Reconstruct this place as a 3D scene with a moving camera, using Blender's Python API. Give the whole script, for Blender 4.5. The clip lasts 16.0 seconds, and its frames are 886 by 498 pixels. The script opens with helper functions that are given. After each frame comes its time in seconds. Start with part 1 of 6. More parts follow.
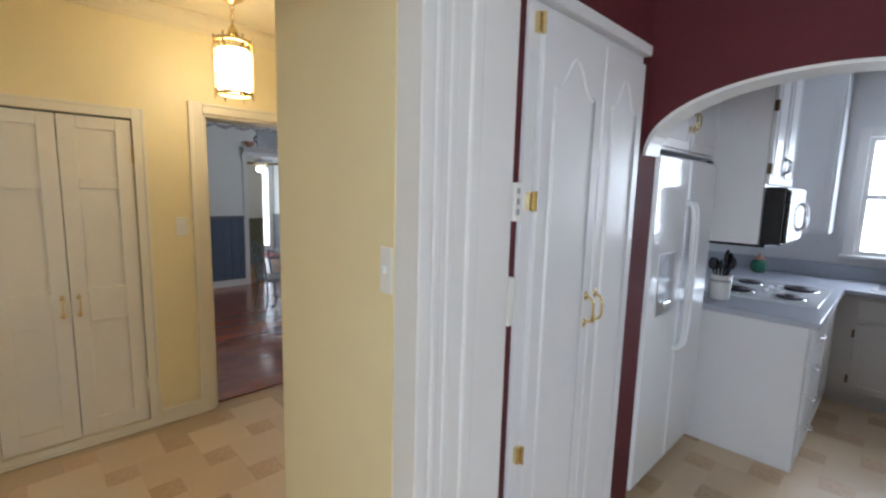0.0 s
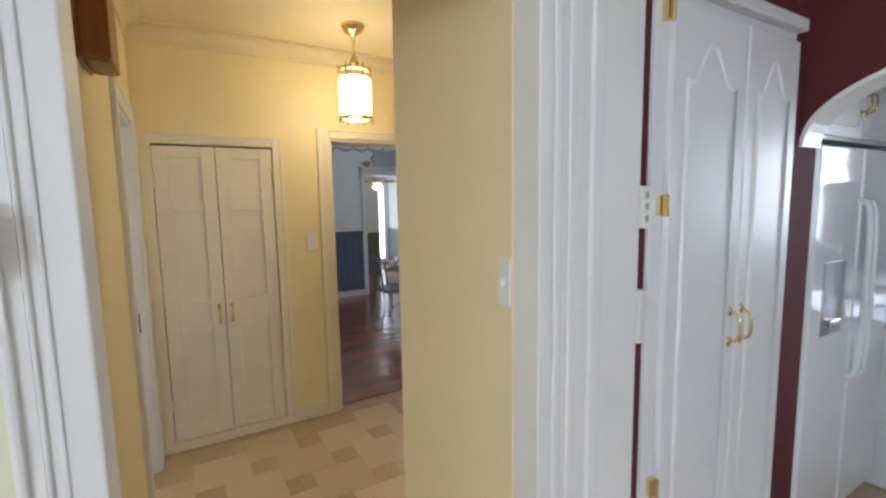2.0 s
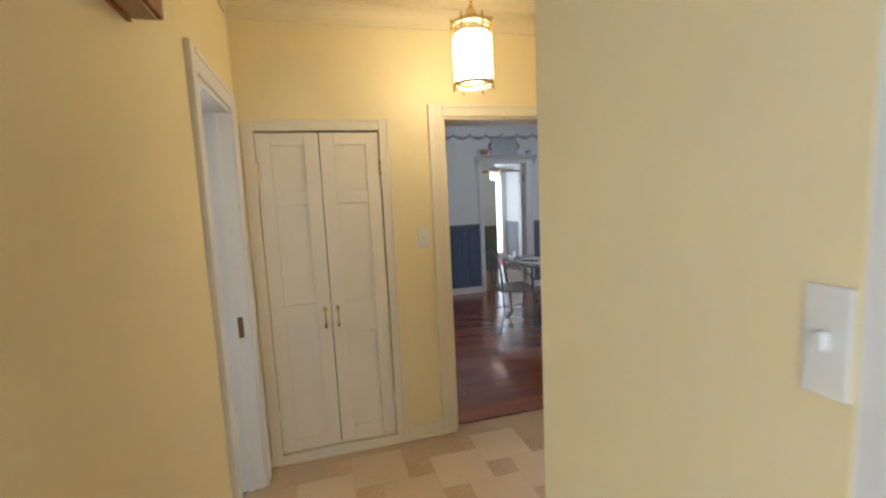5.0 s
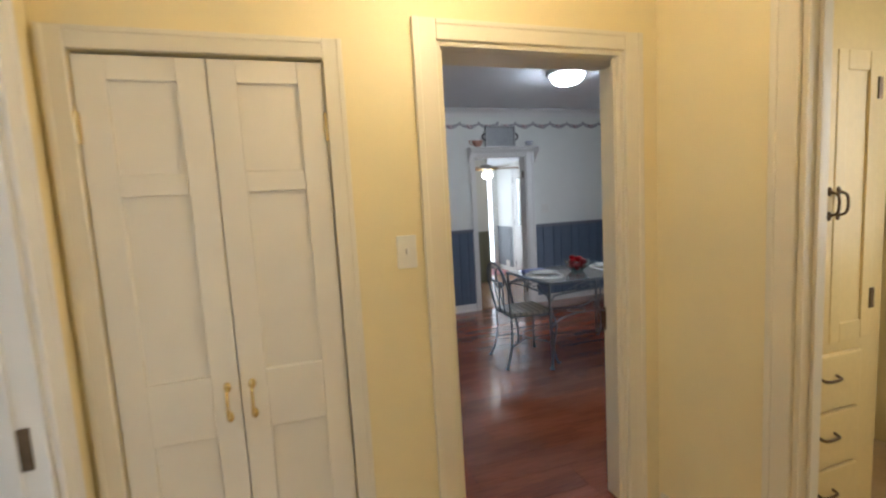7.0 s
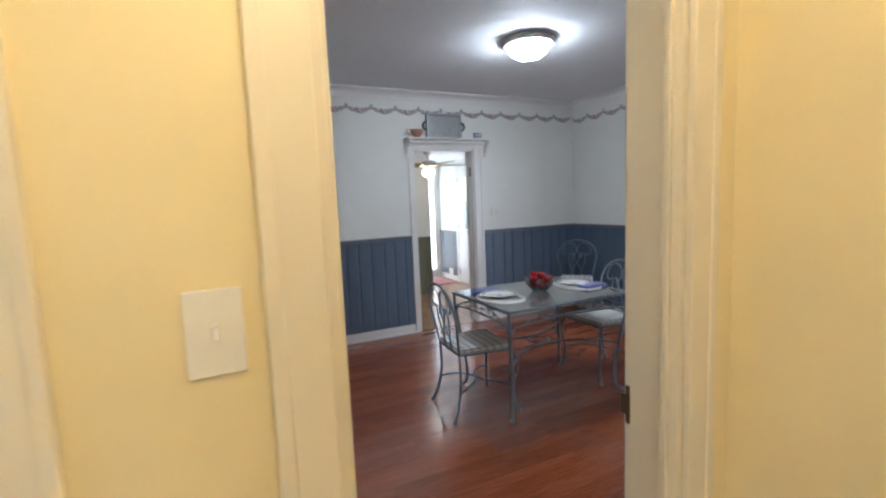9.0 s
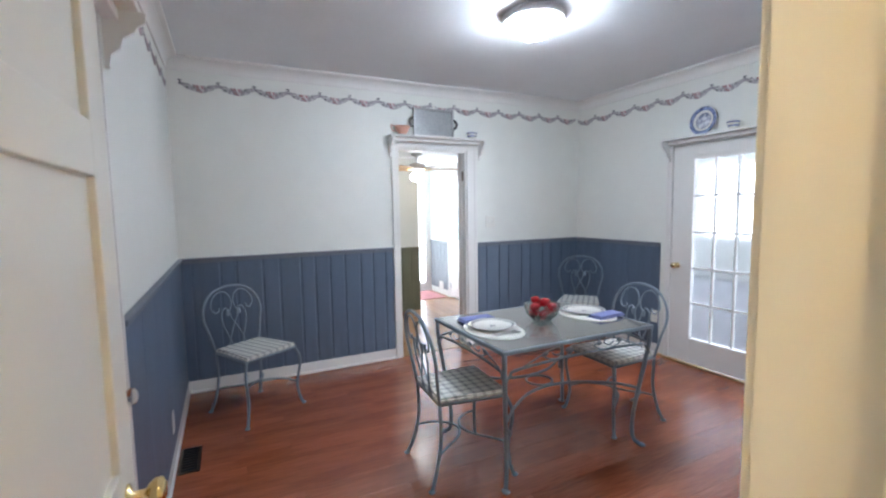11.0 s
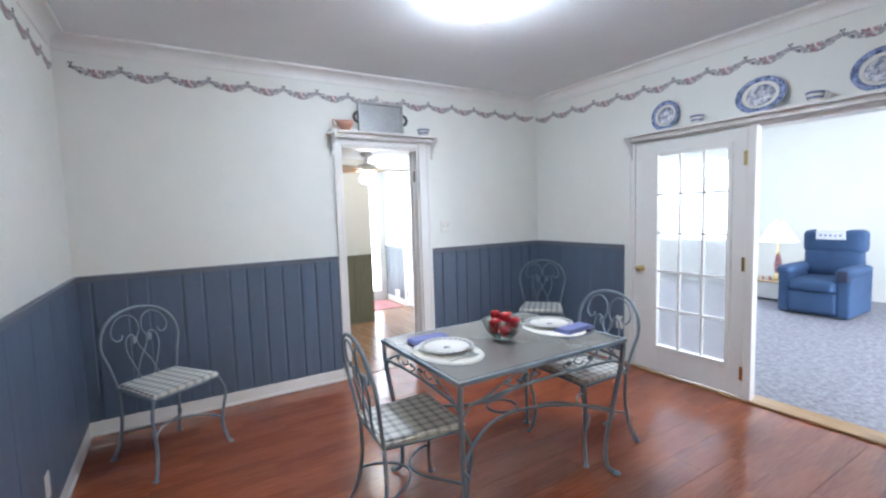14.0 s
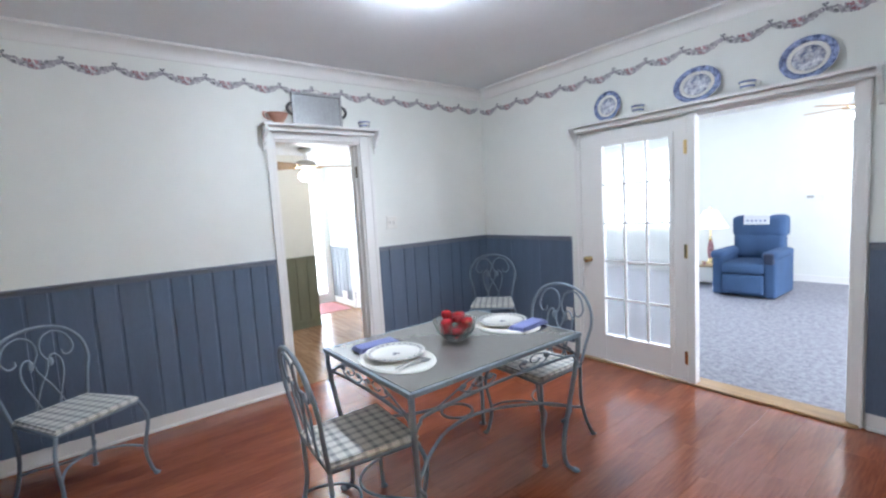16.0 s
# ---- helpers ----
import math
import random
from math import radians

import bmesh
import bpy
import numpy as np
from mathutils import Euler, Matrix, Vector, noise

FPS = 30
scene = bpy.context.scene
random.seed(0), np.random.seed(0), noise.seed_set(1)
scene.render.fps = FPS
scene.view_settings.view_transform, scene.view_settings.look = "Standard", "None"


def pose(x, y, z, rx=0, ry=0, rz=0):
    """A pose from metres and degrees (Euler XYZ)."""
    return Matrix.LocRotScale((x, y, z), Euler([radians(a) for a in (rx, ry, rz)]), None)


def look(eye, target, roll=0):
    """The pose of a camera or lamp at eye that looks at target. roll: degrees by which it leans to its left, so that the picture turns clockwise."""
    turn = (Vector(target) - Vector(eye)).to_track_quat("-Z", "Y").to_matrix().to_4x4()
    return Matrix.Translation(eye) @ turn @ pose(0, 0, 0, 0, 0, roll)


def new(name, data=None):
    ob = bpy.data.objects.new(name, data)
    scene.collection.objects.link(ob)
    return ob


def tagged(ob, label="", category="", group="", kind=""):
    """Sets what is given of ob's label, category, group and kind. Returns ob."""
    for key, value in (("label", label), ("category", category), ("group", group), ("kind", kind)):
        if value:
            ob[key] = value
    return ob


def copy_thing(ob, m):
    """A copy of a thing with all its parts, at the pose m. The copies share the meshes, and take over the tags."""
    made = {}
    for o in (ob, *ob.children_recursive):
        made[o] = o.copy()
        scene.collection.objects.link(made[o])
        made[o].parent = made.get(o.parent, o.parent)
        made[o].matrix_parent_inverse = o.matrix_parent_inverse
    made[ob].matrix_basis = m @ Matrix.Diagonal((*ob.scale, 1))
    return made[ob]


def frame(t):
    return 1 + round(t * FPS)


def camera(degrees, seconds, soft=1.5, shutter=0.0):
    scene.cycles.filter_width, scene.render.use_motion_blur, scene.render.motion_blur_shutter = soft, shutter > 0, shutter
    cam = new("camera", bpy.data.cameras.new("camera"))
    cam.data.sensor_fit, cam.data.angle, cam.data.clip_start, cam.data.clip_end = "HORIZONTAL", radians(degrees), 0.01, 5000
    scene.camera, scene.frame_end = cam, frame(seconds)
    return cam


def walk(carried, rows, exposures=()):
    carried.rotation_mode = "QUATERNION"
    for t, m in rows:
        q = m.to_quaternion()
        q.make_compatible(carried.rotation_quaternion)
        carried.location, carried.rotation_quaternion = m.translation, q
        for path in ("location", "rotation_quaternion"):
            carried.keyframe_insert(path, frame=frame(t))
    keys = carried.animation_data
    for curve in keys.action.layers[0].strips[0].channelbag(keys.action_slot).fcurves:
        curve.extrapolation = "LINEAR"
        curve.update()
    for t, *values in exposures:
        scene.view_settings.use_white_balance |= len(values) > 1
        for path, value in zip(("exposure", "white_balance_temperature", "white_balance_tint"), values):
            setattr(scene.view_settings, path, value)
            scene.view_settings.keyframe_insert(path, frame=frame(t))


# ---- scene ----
cam = camera(89.7, 16.0, soft=2.3, shutter=0.5)
PATH = [
    (0, (-1.837, 0.779, 1.587), (-3.258, 2.16, 1.319), 1.5),
    (0.5, (-1.85, 0.778, 1.583), (-3.345, 2.082, 1.33), 1.05),
    (1, (-1.852, 0.776, 1.582), (-3.427, 1.984, 1.339), 0.35),
    (1.5, (-1.859, 0.776, 1.583), (-3.51, 1.88, 1.352), -0.4),
    (2, (-1.871, 0.774, 1.583), (-3.588, 1.777, 1.363), -1.0),
    (2.5, (-1.88, 0.77, 1.577), (-3.651, 1.674, 1.372), -1.55),
    (3, (-1.889, 0.766, 1.571), (-3.705, 1.576, 1.376), -2.0),
    (3.5, (-1.908, 0.77, 1.568), (-3.761, 1.495, 1.368), -2.5),
    (4, (-1.979, 0.83, 1.556), (-3.868, 1.457, 1.352), -2.75),
    (4.5, (-2.152, 0.9, 1.556), (-4.063, 1.444, 1.328), -2.8),
    (4.7, (-2.248, 0.92, 1.555), (-4.163, 1.447, 1.32), -2.7),
    (6.8, (-3.435, 1.182, 1.465), (-5.339, 1.758, 1.261), -3.3),
    (7, (-3.549, 1.21, 1.468), (-5.443, 1.817, 1.259), -3.3),
    (7.5, (-3.799, 1.297, 1.46), (-5.669, 1.973, 1.242), -3.2),
    (8, (-4.036, 1.372, 1.469), (-5.87, 2.134, 1.238), -2.8),
    (8.5, (-4.271, 1.478, 1.461), (-6.078, 2.304, 1.236), -2.6),
    (9, (-4.429, 1.598, 1.463), (-6.226, 2.449, 1.246), -2.4),
    (9.2, (-4.477, 1.64, 1.457), (-6.27, 2.501, 1.248), -2.3),
    (11.3, (-5.003, 1.971, 1.448), (-6.792, 2.846, 1.269), -0.9),
    (11.5, (-5.02, 1.989, 1.444), (-6.809, 2.866, 1.269), -1.0),
    (12, (-5.083, 2.058, 1.443), (-6.871, 2.938, 1.275), -0.9),
    (12.5, (-5.139, 2.098, 1.448), (-6.918, 2.998, 1.287), -1.0),
    (13, (-5.189, 2.133, 1.446), (-6.947, 3.073, 1.288), -1.1),
    (13.5, (-5.218, 2.147, 1.45), (-6.952, 3.131, 1.289), -1.7),
    (14, (-5.26, 2.182, 1.44), (-6.966, 3.212, 1.274), -1.8),
    (14.5, (-5.289, 2.197, 1.443), (-6.966, 3.273, 1.266), -2.1),
    (15, (-5.332, 2.233, 1.446), (-6.977, 3.354, 1.26), -2.1),
    (15.5, (-5.357, 2.259, 1.457), (-6.97, 3.426, 1.263), -2.7),
    (16, (-5.383, 2.28, 1.431), (-6.96, 3.496, 1.24), -3.4),
]
EXPOSURES = [(0, -0.35, 5900, 10), (4.7, -0.18, 5900, 10), (7, 0.08, 5950, 10), (9.2, 0.64, 5950, 10), (11.3, 1.3, 5900, 10), (12.5, 1.4, 5900, 10), (16, 1.4, 5900, 10)]
walk(cam, [(t, look(eye, target, roll)) for t, eye, target, roll in PATH], EXPOSURES)

# ---- world, sun and window light ----
world = bpy.data.worlds.new("sky")
scene.world = world
world.use_nodes = True
sky = world.node_tree.nodes.new("ShaderNodeTexSky")
sky.sky_type, sky.sun_disc = "NISHITA", False
sky.sun_elevation, sky.sun_rotation = radians(42), radians(200)
back = world.node_tree.nodes["Background"]
back.inputs["Strength"].default_value = 0.12
world.node_tree.links.new(sky.outputs["Color"], back.inputs["Color"])
sun = new("sun", bpy.data.lights.new("sun", "SUN"))
sun.data.energy, sun.data.angle, sun.data.color = 2.5, radians(0.5), (1, 0.95, 0.88)
sun.rotation_euler = (radians(48), 0, radians(20))


def window_light(name, eye, target, width, height, watts, colour=(0.86, 0.92, 1.0)):
    lamp = new(name, bpy.data.lights.new(name, "AREA"))
    lamp.data.shape, lamp.data.size, lamp.data.size_y = "RECTANGLE", width, height
    lamp.data.energy, lamp.data.color = watts, colour
    lamp.matrix_world = look(eye, target)
    return lamp


window_light("daylight_kitchen", (-1.62, 6.06, 1.6), (-1.62, 0, 1.3), 0.95, 0.95, 36)
window_light("daylight_breakfast", (1.72, 1.0, 1.6), (-3, 1.0, 1.2), 1.5, 1.3, 10)
# added lamp: brightens the hall's right wall from a window out of view
window_light("daylight_breakfast_south", (0.2, -1.72, 1.6), (-1.2, 2, 1.3), 1.5, 1.3, 92)
# added lamp to lift the dark passage and hall; no source known there
window_light("daylight_passage", (-3.85, 4.32, 1.6), (-4.1, 0, 1.1), 0.6, 1.1, 13, (1.0, 0.93, 0.82))
window_light("daylight_living_north", (-9.95, 10.68, 1.5), (-9.0, 0, 1.0), 1.5, 1.4, 38)
# added lamp on the unseen east side, to brighten the living room
window_light("daylight_living_east", (-3.42, 8.3, 1.5), (-9, 8.3, 1.0), 2.4, 1.5, 68, (0.93, 0.95, 1.0))
window_light("daylight_den", (-12.30, 4.85, 1.1), (-9, 4.3, 1.0), 0.62, 1.9, 14, (0.93, 0.95, 1.0))
# added lamp, raised to carry light through the bedroom doorway into the hall
window_light("daylight_bedroom", (-8.42, -0.75, 1.7), (-4, 0.2, 1.2), 0.8, 1.1, 150, (1.0, 0.95, 0.88))

window_light("daylight_back_door", (-10.99, 5.37, 1.39), (-10.8, 0, 1.0), 0.48, 0.85, 6)

# ---- materials ----
MATS = {}


def mat(name, colour, rough=0.5, metal=0.0, var=0.08, scale=3.0, fine=40.0, bump=0.05, bump_scale=80.0,
        stretch=(1, 1, 1), second=None, spread=0.0, coat=0.0, emit=0.0, emit_colour=None, glass=False):
    """Procedural surface: base colour with broad and fine variation, uneven gloss and fine relief."""
    if name in MATS:
        return MATS[name]
    m = bpy.data.materials.new(name)
    m.use_nodes = True
    nt = m.node_tree
    N, L = nt.nodes, nt.links
    p = N["Principled BSDF"]
    co = N.new("ShaderNodeTexCoord")
    mp = N.new("ShaderNodeMapping")
    mp.inputs["Scale"].default_value = stretch
    L.new(co.outputs["Object"], mp.inputs["Vector"])
    big, small = N.new("ShaderNodeTexNoise"), N.new("ShaderNodeTexNoise")
    big.inputs["Scale"].default_value, big.inputs["Detail"].default_value = scale, 4
    small.inputs["Scale"].default_value, small.inputs["Detail"].default_value = fine, 5
    for n in (big, small):
        L.new(mp.outputs["Vector"], n.inputs["Vector"])
    add = N.new("ShaderNodeMath")
    add.operation = "MULTIPLY_ADD"
    add.inputs[1].default_value = 0.45
    L.new(small.outputs["Fac"], add.inputs[0])
    half = N.new("ShaderNodeMath")
    half.operation = "MULTIPLY"
    half.inputs[1].default_value = 0.55
    L.new(big.outputs["Fac"], half.inputs[0])
    L.new(half.outputs[0], add.inputs[2])
    ramp = N.new("ShaderNodeValToRGB")
    c2 = second or colour
    lo = [max(0.0, a * (1 - var)) for a in colour]
    hi = [min(1.0, a * (1 + var)) for a in c2]
    ramp.color_ramp.elements[0].position, ramp.color_ramp.elements[1].position = 0.36, 0.64
    ramp.color_ramp.elements[0].color, ramp.color_ramp.elements[1].color = (*lo, 1), (*hi, 1)
    L.new(add.outputs[0], ramp.inputs["Fac"])
    out = ramp.outputs["Color"]
    if spread:
        info, hsv, mr = N.new("ShaderNodeObjectInfo"), N.new("ShaderNodeHueSaturation"), N.new("ShaderNodeMapRange")
        mr.inputs["To Min"].default_value, mr.inputs["To Max"].default_value = 1 - spread, 1 + spread
        L.new(info.outputs["Random"], mr.inputs["Value"])
        L.new(mr.outputs["Result"], hsv.inputs["Value"])
        L.new(out, hsv.inputs["Color"])
        out = hsv.outputs["Color"]
    L.new(out, p.inputs["Base Color"])
    rr = N.new("ShaderNodeMapRange")
    rr.inputs["To Min"].default_value, rr.inputs["To Max"].default_value = max(0.02, rough * 0.85), min(1, rough * 1.15)
    L.new(small.outputs["Fac"], rr.inputs["Value"])
    L.new(rr.outputs["Result"], p.inputs["Roughness"])
    p.inputs["Metallic"].default_value = metal
    if coat:
        p.inputs["Coat Weight"].default_value, p.inputs["Coat Roughness"].default_value = coat, 0.08
    if bump:
        bn, b = N.new("ShaderNodeTexNoise"), N.new("ShaderNodeBump")
        bn.inputs["Scale"].default_value, bn.inputs["Detail"].default_value = bump_scale, 4
        L.new(mp.outputs["Vector"], bn.inputs["Vector"])
        b.inputs["Strength"].default_value, b.inputs["Distance"].default_value = bump, 0.01
        L.new(bn.outputs["Fac"], b.inputs["Height"])
        L.new(b.outputs["Normal"], p.inputs["Normal"])
    if emit:
        p.inputs["Emission Color"].default_value = (*(emit_colour or colour), 1)
        p.inputs["Emission Strength"].default_value = emit
    if glass:
        p.inputs["Transmission Weight"].default_value, p.inputs["IOR"].default_value = 1.0, 1.45
    MATS[name] = m
    return m


YELLOW = mat("yellow_wall_paint", (0.85, 0.735, 0.445), 0.5, var=0.02, scale=1.5, fine=6, bump=0.015, bump_scale=120)
PALE = mat("pale_yellow_wall_paint", (0.76, 0.735, 0.53), 0.5, var=0.02, fine=6, bump=0.015, bump_scale=120)
RED = mat("dark_red_wall_paint", (0.092, 0.010, 0.014), 0.75, var=0.1, bump_scale=120)
WALLW = mat("off_white_wall_paint", (0.80, 0.81, 0.77), 0.5, var=0.02, scale=1.2, fine=6, bump=0.015, bump_scale=140)
CREAM = mat("cream_wall_paint", (0.78, 0.765, 0.69), 0.5, var=0.02)
CEIL = mat("white_ceiling_paint", (0.80, 0.82, 0.84), 0.7, var=0.02, bump=0.12, bump_scale=160)
HALLCEIL = mat("cream_ceiling_paint", (0.80, 0.70, 0.48), 0.6, var=0.02, bump=0.08)
TRIM = mat("white_gloss_trim_paint", (0.80, 0.79, 0.77), 0.34, var=0.02, scale=2, fine=7, bump=0.008)
TRIMCREAM = mat("cream_trim_paint", (0.80, 0.74, 0.60), 0.38, var=0.02, scale=2, fine=7, bump=0.008)
CLOSETW = mat("cream_closet_door_paint", (0.82, 0.765, 0.655), 0.42, var=0.03, scale=2, fine=7, bump=0.02, bump_scale=60)
DOORW = mat("white_door_paint", (0.78, 0.76, 0.70), 0.40, var=0.02, scale=2, fine=7, bump=0.008)
CABW = mat("white_cabinet_paint", (0.76, 0.76, 0.77), 0.30, var=0.015, scale=2, fine=8, bump=0)
CUPB = mat("yellow_cupboard_paint", (0.76, 0.60, 0.28), 0.4, var=0.04, bump=0.04)
BLUE = mat("slate_blue_wainscot_paint", (0.108, 0.148, 0.218), 0.42, var=0.12, scale=2, bump=0.05, stretch=(6, 6, 0.7), spread=0.06)
BLUECAP = mat("grey_blue_rail_paint", (0.16, 0.18, 0.22), 0.42, var=0.08)
GREEN = mat("olive_grey_wainscot_paint", (0.19, 0.19, 0.125), 0.5, var=0.1, stretch=(6, 6, 0.7))
GREYW = mat("grey_wainscot_paint", (0.16, 0.18, 0.20), 0.5, var=0.1, stretch=(6, 6, 0.7))
PLANK = mat("red_brown_laminate", (0.245, 0.056, 0.021), 0.19, var=0.13, second=(0.36, 0.105, 0.042), scale=1.4, fine=9,
            stretch=(9, 0.8, 1), bump=0, spread=0.12, coat=0.45)
PLANK.node_tree.nodes["Principled BSDF"].inputs["Coat Roughness"].default_value = 0.17
DENFLOOR = mat("tan_laminate", (0.30, 0.16, 0.08), 0.25, var=0.2, second=(0.42, 0.25, 0.14), stretch=(0.8, 7, 1), bump=0.02, spread=0.1)
OAK = mat("oak_threshold", (0.42, 0.26, 0.12), 0.35, var=0.2, stretch=(1, 14, 14), bump=0.03)
CHIME = mat("stained_chime_wood", (0.33, 0.13, 0.04), 0.4, var=0.25, stretch=(14, 14, 1), bump=0.05)
IRON = mat("blue_grey_painted_iron", (0.22, 0.28, 0.34), 0.40, 0.1, var=0.18, fine=90, bump=0.06, bump_scale=200)
TABLETOP = mat("grey_brown_table_glass", (0.17, 0.165, 0.158), 0.10, var=0.06, coat=0.6, bump=0.0)
BRASS = mat("polished_brass", (0.80, 0.64, 0.33), 0.22, 1.0, var=0.1, bump=0.02)
DARKBRASS = mat("aged_bronze", (0.16, 0.11, 0.07), 0.38, 1.0, var=0.2, bump=0.05)
LAMPRIM = mat("grey_lamp_rim_enamel", (0.58, 0.58, 0.59), 0.42, 0.0, var=0.04, bump=0.01)
NICKEL = mat("brushed_nickel", (0.42, 0.42, 0.43), 0.32, 1.0, var=0.1, bump=0.02)
PEWTER = mat("dull_pewter", (0.36, 0.37, 0.38), 0.42, 0.8, var=0.15, bump=0.15, bump_scale=60)
PEWTERDARK = mat("dark_pewter", (0.12, 0.12, 0.12), 0.5, 0.5, var=0.2)
CHROME = mat("chrome", (0.75, 0.76, 0.78), 0.12, 1.0, var=0.03, bump=0)
PLASTIC = mat("white_plastic", (0.80, 0.79, 0.74), 0.35, var=0.02, bump=0)
PAPER = mat("white_paper", (0.80, 0.80, 0.78), 0.7, var=0.02, bump=0.02)
BLACK = mat("black_plastic", (0.012, 0.012, 0.014), 0.25, var=0.2, bump=0)
STEELDARK = mat("dark_burner_steel", (0.05, 0.045, 0.055), 0.35, 0.7, var=0.2, bump=0.05)
FRIDGE = mat("glossy_white_enamel", (0.78, 0.80, 0.83), 0.10, var=0.015, coat=0.5, bump=0.015, bump_scale=40)
COUNTER = mat("grey_blue_laminate_counter", (0.42, 0.44, 0.50), 0.28, var=0.08, fine=180, bump=0.01)
TEAL = mat("green_glazed_ceramic", (0.02, 0.13, 0.075), 0.18, var=0.2, coat=0.4, bump=0.02)
CHINA = mat("white_china", (0.80, 0.79, 0.75), 0.12, var=0.02, coat=0.5, bump=0)
CHINABLUE = mat("blue_printed_china", (0.045, 0.075, 0.24), 0.14, var=0.5, second=(0.30, 0.36, 0.58), scale=40, fine=140, coat=0.5, bump=0)
CHINACENTRE = mat("blue_scene_china", (0.10, 0.14, 0.36), 0.14, var=0.3, second=(0.78, 0.79, 0.80), scale=26, fine=90, coat=0.5, bump=0)
COPPER = mat("dusty_pink_copper", (0.50, 0.26, 0.19), 0.45, 0.2, var=0.12)
PLACEMAT = mat("white_woven_placemat", (0.74, 0.73, 0.69), 0.8, var=0.05, fine=260, bump=0.3, bump_scale=320)
NAPKIN = mat("periwinkle_cotton_napkin", (0.17, 0.19, 0.40), 0.85, var=0.1, fine=220, bump=0.25, bump_scale=260)
APPLE = mat("glossy_red_apple", (0.36, 0.006, 0.014), 0.14, var=0.45, scale=14, coat=0.5, bump=0.01)
GLASS = mat("clear_glass", (0.97, 0.98, 0.98), 0.03, var=0, bump=0, glass=True)
DOORGLASS = mat("filmed_door_glass", (0.95, 0.97, 0.98), 0.10, var=0, bump=0.06, bump_scale=9, glass=True)
# lowered transmission puts a whitish haze into the glass colour
DOORGLASS.node_tree.nodes["Principled BSDF"].inputs["Transmission Weight"].default_value = 0.80
CRYSTAL = mat("cut_crystal", (0.95, 0.96, 0.96), 0.06, var=0, bump=0.3, bump_scale=60, glass=True)
CARPET = mat("grey_blue_carpet", (0.26, 0.26, 0.30), 0.95, var=0.22, second=(0.34, 0.34, 0.38), scale=22, fine=60, bump=0.9, bump_scale=220)
RECLINER = mat("royal_blue_upholstery", (0.042, 0.088, 0.19), 0.85, var=0.16, fine=160, bump=0.3, bump_scale=240)
CURTAIN = mat("red_curtain_cloth", (0.38, 0.012, 0.03), 0.8, var=0.2, bump=0.2)
QUILT = mat("patterned_quilt", (0.05, 0.05, 0.13), 0.85, var=0.3, second=(0.70, 0.72, 0.80), scale=7, fine=12, bump=0.4, bump_scale=30)
LINEN = mat("tan_linen", (0.45, 0.33, 0.20), 0.85, var=0.15, bump=0.3)
DARKWOOD = mat("dark_bed_wood", (0.04, 0.028, 0.03), 0.4, var=0.25, stretch=(1, 12, 12))
PINKMAT = mat("pink_woven_mat", (0.50, 0.22, 0.22), 0.9, var=0.2, bump=0.4)
FANWOOD = mat("oak_fan_blade", (0.40, 0.24, 0.11), 0.4, var=0.2, stretch=(2, 14, 1))
LINEN2 = mat("white_embroidered_cloth", (0.76, 0.77, 0.80), 0.85, var=0.06, bump=0.2)
SWAG_LEAF = mat("grey_green_border_leaf", (0.20, 0.215, 0.225), 0.6, var=0.45, second=(0.44, 0.41, 0.44), scale=30, fine=120, bump=0)
SWAG_ROSE = mat("red_border_rose", (0.30, 0.06, 0.08), 0.6, var=0.4, second=(0.42, 0.24, 0.26), scale=60, bump=0)
SWAG_BOW = mat("slate_border_bow", (0.10, 0.10, 0.13), 0.6, var=0.3, bump=0)
GLOW_HALL = mat("lit_lantern_glass", (1, 0.93, 0.8), 0.4, var=0, bump=0, emit=32, emit_colour=(1.0, 0.80, 0.50))
GLOW_DINING = mat("lit_white_lamp_glass", (1, 1, 1), 0.4, var=0, bump=0, emit=58, emit_colour=(0.88, 0.945, 1.0))
GLOW_FAN = mat("lit_fan_globe", (1, 1, 1), 0.4, var=0, bump=0, emit=11, emit_colour=(1.0, 0.95, 0.86))
SHADE = mat("white_lamp_shade", (0.85, 0.83, 0.78), 0.6, var=0.02, bump=0.05, emit=0.6, emit_colour=(1, 0.95, 0.85))


